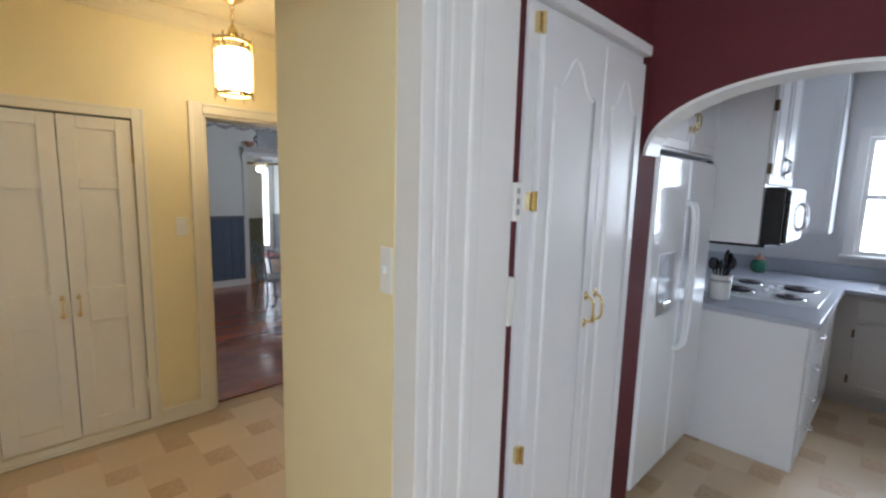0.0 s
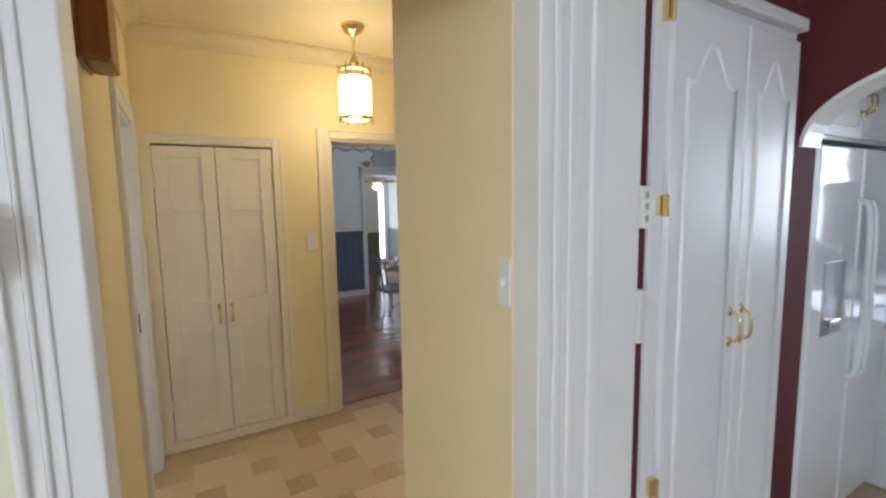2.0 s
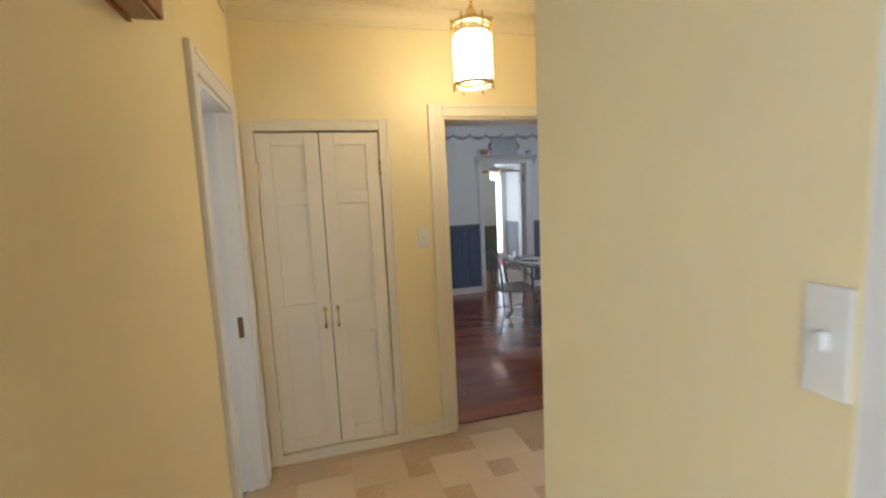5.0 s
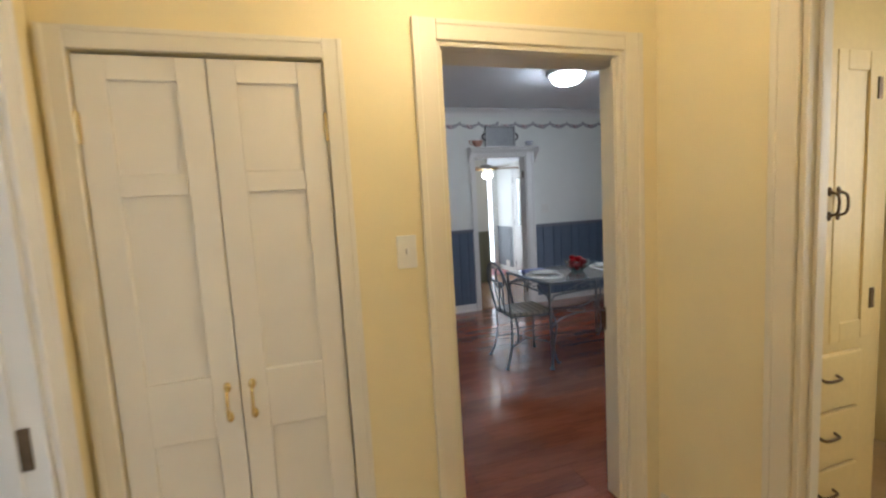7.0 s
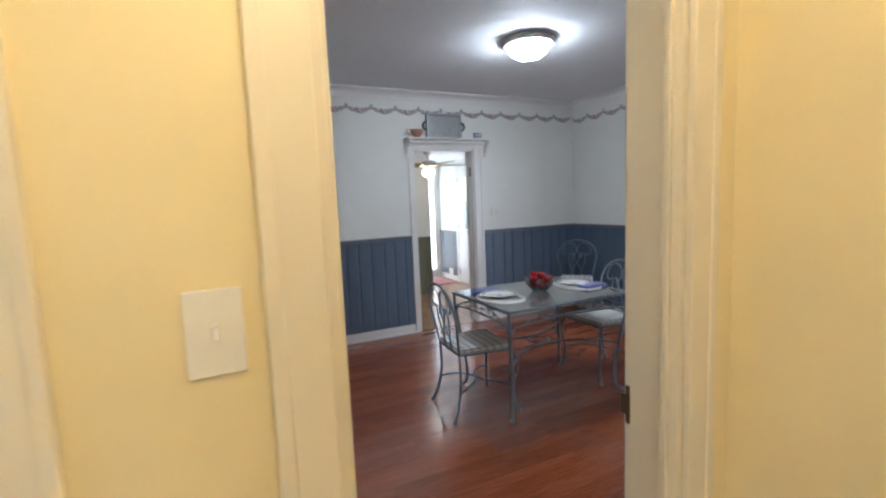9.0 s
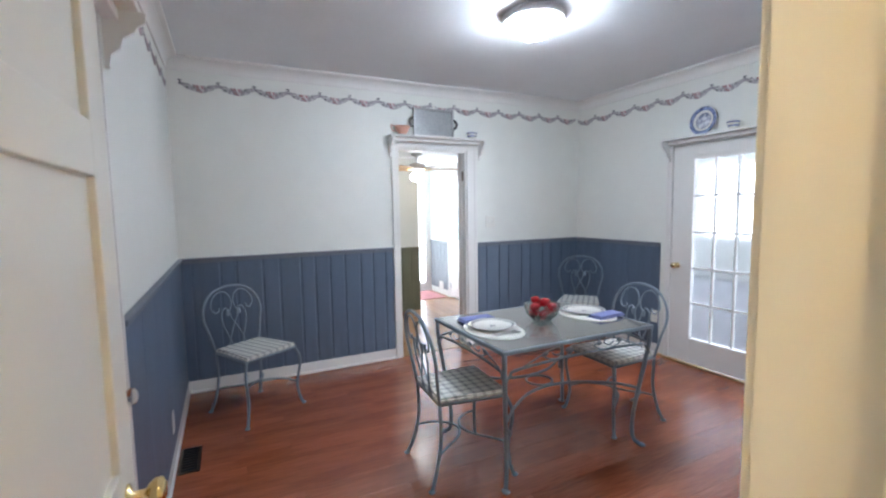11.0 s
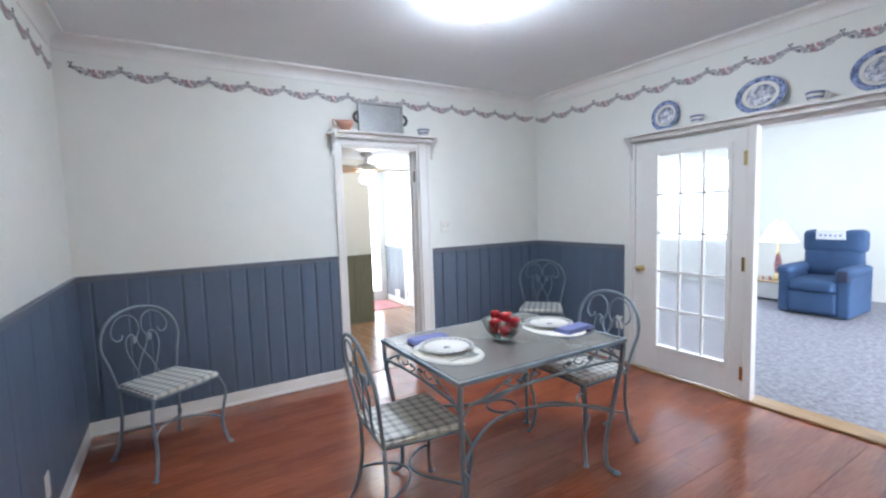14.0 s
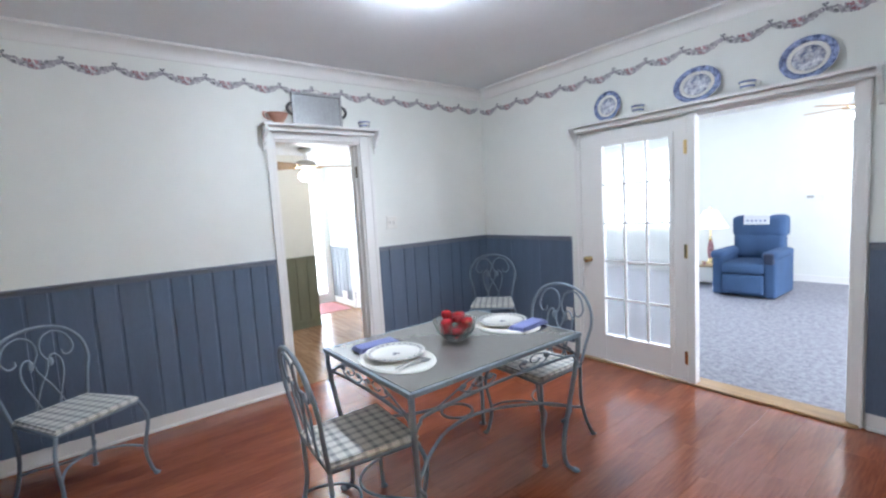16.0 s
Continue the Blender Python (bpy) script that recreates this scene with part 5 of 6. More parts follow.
        part("bow_stretcher", bm, IRON, th, smooth=True)
    return th


def facing(x, y, degrees, z=0.0):
    return pose(x, y, z, 0, 0, degrees - 90)


chair = iron_chair()
chair.matrix_basis = facing(-7.125, 3.085, 86)
tagged(copy_thing(chair, facing(-7.13, 4.285, -92)), "blue-grey wrought iron chair at the far side of the table")
tagged(copy_thing(chair, facing(-8.425, 2.09, 33)), "blue-grey wrought iron chair standing alone by the wainscot")
tagged(copy_thing(chair, facing(-8.53, 5.29, -46)), "blue-grey wrought iron chair tucked in the room corner")


def iron_table():
    x0, x1, y0, y1, zt = -7.51, -6.72, 3.117, 4.17, 0.752
    cx, cy = (x0 + x1) / 2, (y0 + y1) / 2
    th = thing("iron_dining_table", (cx, cy, 0), "blue-grey wrought iron dining table with a dark glass top", "table")
    b = 0.017
    bm = bmesh.new()
    for e in ((x0, x1, y0, y0 + b), (x0, x1, y1 - b, y1), (x0, x0 + b, y0 + b, y1 - b), (x1 - b, x1, y0 + b, y1 - b)):
        box(bm, *e, zt - 0.020, zt, 0.003)
    part("top_frame", bm, IRON, th)
    part("glass_top", boxed(x0 + b, x1 - b, y0 + b, y1 - b, zt - 0.012, zt + 0.001), TABLETOP, th, "dark grey-brown glass table top")
    corners = [(x0 + 0.014, y0 + 0.014, -1, -1), (x1 - 0.014, y0 + 0.014, 1, -1), (x1 - 0.014, y1 - 0.014, 1, 1), (x0 + 0.014, y1 - 0.014, -1, 1)]
    for x, y, sx, sy in corners:
        bm = bmesh.new()
        P = [(o, z) for o, z in ((0, zt - 0.018), (0.002, 0.66), (0.014, 0.56), (0.040, 0.38), (0.064, 0.20), (0.068, 0.09), (0.058, 0.035), (0.036, 0.012))]
        tube(bm, [(x - sx * o, y - sy * o * 0.8, z) for o, z in P], (0.013, 0.0105), 8)
        r = bmesh.ops.create_uvsphere(bm, u_segments=10, v_segments=6, radius=0.023)
        bmesh.ops.scale(bm, verts=r["verts"], vec=(1.2, 0.9, 0.35))
        bmesh.ops.translate(bm, verts=r["verts"], vec=(x - sx * 0.026, y - sy * 0.022, 0.009))
        part("leg", bm, IRON, th, smooth=True)
    # apron rail with sparse vine scrolls under each edge of the top
    for i in range(4):
        (ax, ay, *_), (bx, by, *_) = corners[i], corners[(i + 1) % 4]
        A, B = Vector((ax, ay, 0)), Vector((bx, by, 0))
        L = (B - A).length
        u = (B - A) / L

        def q(d, z):
            return A + u * (d * L) + Vector((0, 0, z))
        bm = bmesh.new()
        tube(bm, [q(0.004, 0.585), q(0.03, 0.622), q(0.09, 0.648), q(0.5, 0.662), q(0.91, 0.648), q(0.97, 0.622), q(0.996, 0.585)], 0.007, 7)
        part("apron_rail", bm, IRON, th, smooth=True)
        for m, o in ((0.26, 1), (0.74, -1)):
            h = 0.10 / L * o
            bm = bmesh.new()
            tube(bm, [q(m - h * 1.5, 0.655), q(m - h * 0.7, 0.685), q(m, 0.712), q(m + h * 0.7, 0.722), q(m + h, 0.700), q(m + h * 0.6, 0.682), q(m + h * 0.3, 0.697)], 0.0036, 6)
            tube(bm, [q(m - h * 0.4, 0.695), q(m + h * 0.2, 0.668), q(m + h * 1.1, 0.664), q(m + h * 1.7, 0.690), q(m + h * 1.4, 0.712)], 0.0036, 6)
            part("vine_scroll", bm, IRON, th, smooth=True)
            for d, z in ((-0.15, 0.700), (1.35, 0.700)):
                bm = bmesh.new()
                r = bmesh.ops.create_uvsphere(bm, u_segments=8, v_segments=5, radius=0.016)
                bmesh.ops.scale(bm, verts=r["verts"], vec=(1.3 if abs(u.x) > 0.5 else 0.3, 0.3 if abs(u.x) > 0.5 else 1.3, 0.75))
                bmesh.ops.translate(bm, verts=r["verts"], vec=q(m + h * d, z))
                part("iron_leaf", bm, IRON, th, smooth=True)
    # two bow stretchers that sweep inward from the legs and touch a ring in the middle
    zs = 0.38
    bm = bmesh.new()
    ring(bm, (cx, cy, zs), 0.080, 0.0065, "z", 7, 28)
    part("centre_ring", bm, IRON, th, smooth=True)
    for sx in (-1, 1):
        ex = cx + sx * (x1 - x0) / 2
        mx = cx + sx * 0.094
        bm = bmesh.new()
        P = []
        for t, o, z in ((-0.415, 0.075, zs - 0.10), (-0.435, 0.050, zs - 0.07), (-0.455, 0.055, zs - 0.03), (-0.40, 0.10, zs - 0.008), (-0.32, 0.165, zs), (-0.17, 0.262, zs), (0, 0.300, zs), (0.17, 0.262, zs), (0.32, 0.165, zs), (0.40, 0.10, zs - 0.008), (0.455, 0.055, zs - 0.03), (0.435, 0.050, zs - 0.07), (0.415, 0.075, zs - 0.10)):
            P.append((ex - sx * o * (ex - mx) / (sx * 0.300), cy + t * (y1 - y0), z))
        tube(bm, P, 0.0078, 8)
        part("bow_stretcher", bm, IRON, th, smooth=True)


iron_table()


def oval(bm, cx, cy, rx, ry, z0, z1, seg=40):
    lathe(bm, [(1.0, z0), (1.01, (z0 + z1) / 2), (0.99, z1)], (cx, cy, 0), seg, squash=(rx, ry))
    return bm


def fork(bm, x, y, z, angle, length=0.18, kind="fork"):
    c, s = math.cos(angle), math.sin(angle)

    def at(u, v, h=0):
        return (x + u * c - v * s, y + u * s + v * c, z + h)
    tube(bm, [at(0, 0), at(length * 0.4, 0, 0.004), at(length * 0.7, 0)], 0.003, 6)
    if kind == "fork":
        for v in (-0.007, 0, 0.007):
            tube(bm, [at(length * 0.66, 0), at(length * 0.78, v, 0.003), at(length, v)], 0.0018, 5)
    else:
        r = bmesh.ops.create_uvsphere(bm, u_segments=10, v_segments=6, radius=0.02)
        bmesh.ops.scale(bm, verts=r["verts"], vec=(1.5, 0.8, 0.2))
        bmesh.ops.rotate(bm, verts=r["verts"], cent=(0, 0, 0), matrix=Matrix.Rotation(angle, 3, "Z"))
        bmesh.ops.translate(bm, verts=r["verts"], vec=at(length * 0.85, 0, 0.002))
    return bm


def place_setting(cx, cy, side):
    """Oval mat, dinner plate set a little back, folded napkin and cutlery. side: +1 with its diner towards -y."""
    z = 0.7535
    mt = thing("placemat", (cx, cy, z), "white oval woven placemat on the table", "placemat", "place settings")
    part("mat", oval(bmesh.new(), cx, cy, 0.215, 0.155, z, z + 0.004), PLACEMAT, mt)
    part("hem", ring_oval(cx, cy, 0.205, 0.145, z + 0.0042, 0.0022), PLACEMAT, mt)
    px, py = cx - 0.035, cy + 0.015
    pl = thing("dinner_plate", (px, py, z + 0.004), "white dinner plate with a blue patterned rim and heart", "plate", "place settings")
    bm = bmesh.new()
    lathe(bm, [(0.075, z + 0.0045), (0.095, z + 0.008), (0.136, z + 0.022), (0.138, z + 0.025), (0.101, z + 0.016), (0.086, z + 0.012), (0.001, z + 0.0115)], (px, py, 0), 40)
    part("plate", bm, CHINA, pl, smooth=True)
    for k in range(26):
        a = 2 * math.pi * k / 26
        r = 0.119
        bm = bmesh.new()
        box(bm, -0.004, 0.004, -0.008, 0.008, 0, 0.0015)
        bmesh.ops.rotate(bm, verts=bm.verts, cent=(0, 0, 0), matrix=Matrix.Rotation(a + (0.5 if k % 2 else -0.5), 3, "Z"))
        bmesh.ops.translate(bm, verts=bm.verts, vec=(px + r * math.cos(a), py + r * math.sin(a), z + 0.0213))
        part("rim_mark", bm, SWAG_BOW, pl)
    heart = [(0, -0.02), (0.012, -0.006), (0.019, 0.006), (0.015, 0.015), (0.007, 0.016), (0, 0.009), (-0.007, 0.016), (-0.015, 0.015), (-0.019, 0.006), (-0.012, -0.006)]
    bm = bmesh.new()
    prism(bm, [(px + b, py + a) for a, b in heart], "z", z + 0.0118, z + 0.0128)
    part("heart", bm, SWAG_BOW, pl)
    nx, ny = (cx - 0.215, cy + 0.02) if side > 0 else (cx + 0.13, cy + 0.05)
    nk = thing("folded_napkin", (nx, ny, z + 0.004), "periwinkle blue folded cotton napkin", "napkin", "place settings")
    turn = Matrix.Rotation(-0.06 if side > 0 else 0.10, 3, "Z")
    bm = bmesh.new()
    for k in range(4):
        box(bm, -0.055 + 0.004 * k, 0.052 - 0.003 * k, -0.115 + 0.003 * k, 0.115 - 0.007 * k, 0.0005 + 0.005 * k, 0.0053 + 0.005 * k, 0.0022)
    rnd = random.Random(21)
    for q in bm.verts:
        q.co.z += 0.003 * math.sin(q.co.y * 26) * q.co.z / 0.02 + rnd.uniform(0, 0.0008)
    bmesh.ops.rotate(bm, verts=bm.verts, cent=(0, 0, 0), matrix=turn)
    bmesh.ops.translate(bm, verts=bm.verts, vec=(nx, ny, z + 0.0045))
    part("cloth", bm, NAPKIN, nk)
    for k, kind in enumerate(("fork", "spoon")):
        fx = cx + side * (0.125 + 0.03 * k)
        ct = thing("steel_" + kind, (fx, cy, z + 0.008), "polished steel " + kind + " beside the plate", kind, "place settings")
        bm = bmesh.new()
        fork(bm, fx, cy - side * 0.085, z + 0.009, side * (math.pi / 2 + 0.1), 0.17, kind)
        part("cutlery", bm, CHROME, ct, smooth=True)


def ring_oval(cx, cy, rx, ry, z, thick):
    pts = [(cx + rx * math.cos(2 * math.pi * k / 40), cy + ry * math.sin(2 * math.pi * k / 40), z) for k in range(41)]
    return tube(bmesh.new(), pts, thick, 5, curve=False)


place_setting(-7.09, 3.295, 1)
place_setting(-7.115, 4.02, -1)


def apple_bowl():
    x, y, z = -7.115, 3.665, 0.7535
    th = thing("crystal_bowl", (x, y, z), "cut crystal bowl on the dining table", "bowl")
    bm = bmesh.new()
    seg = 28
    prof = [(0.045, 0.0), (0.06, 0.01), (0.092, 0.045), (0.108, 0.09), (0.112, 0.105), (0.106, 0.105), (0.10, 0.088), (0.085, 0.05), (0.05, 0.02), (0.002, 0.016)]
    lathe(bm, [(r, z + h) for r, h in prof], (x, y, 0), seg)
    for v in bm.verts:
        d = Vector((v.co.x - x, v.co.y - y))
        if v.co.z - z > 0.02:
            a = math.atan2(d.y, d.x)
            k = 1 + 0.025 * math.cos(14 * a)
            v.co.x, v.co.y = x + d.x * k, y + d.y * k
    part("bowl", bm, CRYSTAL, th)
    rnd = random.Random(7)
    spots = [(-0.036, -0.026, 0.050), (0.038, -0.022, 0.050), (0.0, 0.040, 0.050), (-0.062, 0.018, 0.092), (0.058, 0.030, 0.092), (0.004, -0.058, 0.092), (-0.024, 0.052, 0.106), (0.020, 0.0, 0.118), (-0.040, -0.022, 0.124)]
    for dx, dy, dz in spots:
        r = rnd.uniform(0.029, 0.034)
        ap = thing("red_apple", (x + dx, y + dy, z + dz - r * 0.85), "shiny red apple in the crystal bowl", "apple", "apples in the bowl")
        bm = bmesh.new()
        prof = [(0.10, -0.74), (0.35, -0.86), (0.70, -0.66), (0.95, -0.10), (0.98, 0.25), (0.80, 0.66), (0.45, 0.86), (0.18, 0.78), (0.05, 0.62)]
        lathe(bm, [(a * r, z + dz + b * r) for a, b in prof], (x + dx, y + dy, 0), 16)
        part("fruit", bm, APPLE, ap, smooth=True)
        bm = bmesh.new()
        tube(bm, [(x + dx, y + dy, z + dz + r * 0.6), (x + dx + 0.003, y + dy, z + dz + r * 1.05)], 0.0018, 5, curve=False)
        part("stem", bm, DARKWOOD, ap)


apple_bowl()


def ceiling_lamp():
    x, y = -7.27, 3.72
    th = thing("flush_ceiling_lamp", (x, y, H), "flush ceiling lamp with nickel rim and lit glass bowl", "ceiling lamp")
    bm = bmesh.new()
    lathe(bm, [(0.175, H - 0.001), (0.192, H - 0.010), (0.194, H - 0.030), (0.184, H - 0.044), (0.160, H - 0.050), (0.15, H - 0.050)], (x, y, 0), 48)
    part("rim", bm, LAMPRIM, th)
    bm = bmesh.new()
    lathe(bm, [(0.152, H - 0.0505), (0.150, H - 0.068), (0.132, H - 0.100), (0.092, H - 0.126), (0.04, H - 0.139), (0.004, H - 0.142)], (x, y, 0), 36)
    part("glass_bowl", bm, GLOW_DINING, th, "lit white glass bowl", smooth=True)
    bm = bmesh.new()
    lathe(bm, [(0.012, H - 0.142), (0.016, H - 0.150), (0.010, H - 0.158), (0.004, H - 0.164)], (x, y, 0), 12)
    part("finial", bm, LAMPRIM, th)


ceiling_lamp()


def swag_mesh():
    """One paper swag of the border: a drooping leaf band with roses, and a bow at its end."""
    pitch = 0.263
    rnd = random.Random(11)
    leaf, rose, bow = bmesh.new(), bmesh.new(), bmesh.new()
    for k in range(34):
        u = -0.5 + (k + 0.5) / 34
        s = 1 - (2 * u) ** 2
        for j in range(6):
            x = pitch * (u + rnd.uniform(-0.012, 0.012))
            z = -0.010 - 0.036 * s + rnd.uniform(-0.5, 0.5) * (0.010 + 0.040 * s)
            r = rnd.uniform(0.0040, 0.0075)
            bm = rose if rnd.random() < (0.45 if abs(u - 0.05) < 0.10 else 0.08 if abs(u) < 0.3 else 0.02) else leaf
            a = rnd.uniform(0, 3.14)
            P = [(x + r * 1.5 * math.cos(a + t) * (1 if i % 2 else 0.55), z + r * 1.3 * math.sin(a + t) * (1 if i % 2 else 0.7)) for i, t in enumerate(2 * math.pi * m / 6 for m in range(6))]
            prism(bm, P, "y", 0, 0.0012 + 0.0012 * rnd.random())
    for dx, dz in ((-0.008, 0.012), (0.008, 0.012), (0, 0.0), (-0.004, -0.012), (0.005, -0.016)):
        P = [(pitch / 2 + dx + 0.007 * math.cos(t), dz + 0.0065 * math.sin(t)) for t in (2 * math.pi * m / 6 for m in range(6))]
        prism(bow, P, "y", 0, 0.0022)
    out = []
    for nm, b, m in (("swag_leaves", leaf, SWAG_LEAF), ("swag_roses", rose, SWAG_ROSE), ("swag_bow", bow, SWAG_BOW)):
        me = bpy.data.meshes.new(nm)
        bmesh.ops.recalc_face_normals(b, faces=b.faces)
        b.to_mesh(me)
        b.free()
        me.materials.append(m)
        out.append(me)
    return out


def border():
    meshes = swag_mesh()
    z = 2.455
    runs = (("west", (-8.9895, 0, 0), 1.60 + 0.225, 15, 90), ("north", (0, 5.6795, 0), -8.99 + 0.13, 14, 0), ("south", (0, 1.6005, 0), -8.99 + 0.13, 14, 180), ("east", (-5.2855, 0, 0), 1.60 + 0.13, 15, -90))
    for nm, face, start, n, turn in runs:
        mid = start + n * 0.13
        z = 2.435 if nm == "north" else 2.455
        at = (face[0], mid, z) if abs(turn) == 90 else (mid, face[1], z)
        th = thing("border_" + nm, at, "printed wallpaper border of rose swags and bows", "wallpaper border", kind="structure")
        for k in range(n):
            c = start + k * 0.263
            pos = (face[0], c, z) if abs(turn) == 90 else (c, face[1], z)
            for me in meshes:
                piece(me.name.split(".")[0], me, th, pos, radians(turn + 180))


border()


def display_plate(x, z_shelf, rx, rz, name="display_plate"):
    """An upright blue and white plate leaning on the wall above the shelf."""
    y, zc = 5.645, z_shelf + rz
    th = thing(name, (x, y, z_shelf), "blue and white china plate standing on the shelf", "plate", "plates over the french doors")
    lean = Matrix.Rotation(radians(-8), 3, "X")
    rings = [("rim", CHINABLUE, 0.74, 1.0, 0.010, 0.014), ("band", CHINA, 0.56, 0.755, 0.004, 0.009), ("centre", CHINACENTRE, 0.001, 0.57, 0.004, 0.0045)]
    for nm, m, r0, r1, h0, h1 in rings:
        bm = bmesh.new()
        lathe(bm, [(r0, h0 - 0.004), (r1, h1 - 0.004), (r1, h1), (r0, h0), (r0, h0 - 0.004)], (0, 0, 0), 40, squash=(rx, rz))
        bmesh.ops.rotate(bm, verts=bm.verts, cent=(0, 0, 0), matrix=Matrix.Rotation(radians(90), 3, "X"))
        bmesh.ops.rotate(bm, verts=bm.verts, cent=(0, 0, -rz), matrix=lean)
        bmesh.ops.translate(bm, verts=bm.verts, vec=(x, y - 0.012, zc))
        part(nm, bm, m, th, smooth=True)


display_plate(-7.455, 2.0405, 0.118, 0.118)
display_plate(-6.775, 2.0405, 0.155, 0.122)
display_plate(-6.165, 2.0405, 0.140, 0.125)


def cup(x, y, z, label, w=0.045, material=CHINA):
    th = thing("china_cup", (x, y, z), label, "cup")
    bm = bmesh.new()
    lathe(bm, [(w * 0.55, z), (w * 0.62, z + 0.006), (w * 0.95, z + 0.035), (w, z + 0.062), (w * 0.94, z + 0.062), (w * 0.85, z + 0.035), (w * 0.1, z + 0.012)], (x, y, 0), 22)
    part("cup", bm, material, th, smooth=True)
    for h in (0.020, 0.048):
        bm = bmesh.new()
        r = w * (0.85 if h < 0.03 else 1.0)
        lathe(bm, [(r, z + h), (r + 0.0025, z + h + 0.002), (r + 0.004, z + h + 0.011), (r + 0.001, z + h + 0.013)], (x, y, 0), 22)
        part("blue_band", bm, CHINABLUE, th, smooth=True)
    bm = bmesh.new()
    tube(bm, [(x + w * 0.9, y, z + 0.052), (x + w + 0.022, y, z + 0.048), (x + w + 0.020, y, z + 0.022), (x + w * 0.8, y, z + 0.016)], 0.004, 7)
    part("handle", bm, material, th, smooth=True)


cup(-7.18, 5.61, 2.0405, "blue and white china cup on the shelf")
cup(-6.46, 5.61, 2.0405, "blue and white china cup on the shelf")
cup(-8.92, 4.22, 2.1405, "dark banded white cup on the shelf", 0.05)


def serving_tray():
    x, y, z = -8.965, 3.82, 2.1405
    th = thing("pewter_tray", (x, y, z), "dull pewter serving tray with ornate handles leaning on the wall", "tray")
    part("plate", boxed(x - 0.008, x, y - 0.20, y + 0.20, z + 0.01, z + 0.26, 0.003), PEWTER, th)
    bm = bmesh.new()
    for b in ((y - 0.215, y + 0.215, z, z + 0.022), (y - 0.215, y + 0.215, z + 0.250, z + 0.272), (y - 0.215, y - 0.193, z + 0.022, z + 0.25), (y + 0.193, y + 0.215, z + 0.022, z + 0.25)):
        box(bm, x - 0.009, x + 0.014, *b, 0.004)
    part("rim", bm, NICKEL, th)
    for s in (-1, 1):
        bm = bmesh.new()
        tube(bm, [(x + 0.004, y + s * 0.212, z + 0.18), (x + 0.004, y + s * 0.238, z + 0.165), (x + 0.004, y + s * 0.252, z + 0.135), (x + 0.004, y + s * 0.238, z + 0.105), (x + 0.004, y + s * 0.212, z + 0.09)], 0.012, 8)
        part("handle", bm, PEWTERDARK, th, smooth=True)
    bm = bmesh.new()
    prism(bm, [(y - 0.03, z + 0.272), (y, z + 0.315), (y + 0.03, z + 0.272)], "x", x - 0.006, x + 0.004)
    part("crest", bm, CHINA, th)
    th = thing("copper_dish", (-8.93, 3.47, z), "dusty pink copper gravy dish on the shelf", "dish")
    bm = bmesh.new()
    lathe(bm, [(0.03, z), (0.035, z + 0.008), (0.065, z + 0.05), (0.08, z + 0.085), (0.074, z + 0.085), (0.055, z + 0.045), (0.005, z + 0.015)], (-8.93, 3.48, 0), 22, squash=(0.6, 1))
    part("bowl", bm, COPPER, th, smooth=True)
    bm = bmesh.new()
    tube(bm, [(-8.93, 3.415, z + 0.075), (-8.93, 3.37, z + 0.085), (-8.93, 3.385, z + 0.04), (-8.93, 3.44, z + 0.03)], 0.005, 7)
    part("handle", bm, COPPER, th, smooth=True)


serving_tray()
vent = thing("floor_vent", (-7.85, 1.70, 0), "dark metal floor vent beside the baseboard", "floor vent")
part("frame", boxed(-8.02, -7.72, 1.63, 1.74, 0.0005, 0.006, 0.002), DARKBRASS, vent)
for k in range(9):
    part("slat", boxed(-8.0 + 0.03 * k, -7.985 + 0.03 * k, 1.645, 1.725, 0.0062, 0.008), BLACK, vent)

# ---- living room things ----
def padded(x0, x1, y0, y1, z0, z1, r, puff, tuck=0.0):
    """A stuffed pad: a rounded box whose faces bulge, with an optional middle seam."""
    bm = bmesh.new()
    bmesh.ops.create_cube(bm, size=1.0)
    bmesh.ops.subdivide_edges(bm, edges=bm.edges[:], cuts=9, use_grid_fill=True)
    c = Vector(((x0 + x1) / 2, (y0 + y1) / 2, (z0 + z1) / 2))
    h = Vector(((x1 - x0) / 2, (y1 - y0) / 2, (z1 - z0) / 2))
    for v in bm.verts:
        p = Vector((v.co.x * 2 * h.x, v.co.y * 2 * h.y, v.co.z * 2 * h.z))
        core = Vector([max(-(h[i] - r), min(h[i] - r, p[i])) for i in range(3)])
        d = p - core
        if d.length > 0:
            p = core + d.normalized() * r
        u, w = v.co.x * 2, v.co.z * 2
        p.y *= 1 + puff * (1 - u * u) * (1 - w * w)
        p.y += tuck * math.exp(-(u / 0.06) ** 2) * (1 if p.y < 0 else 0)
        p += Vector((0, 0.004, 0.006)) * noise.noise(Vector((u * 3 + c.z * 9, w * 2, c.y)))
        v.co = c + p
    return bm


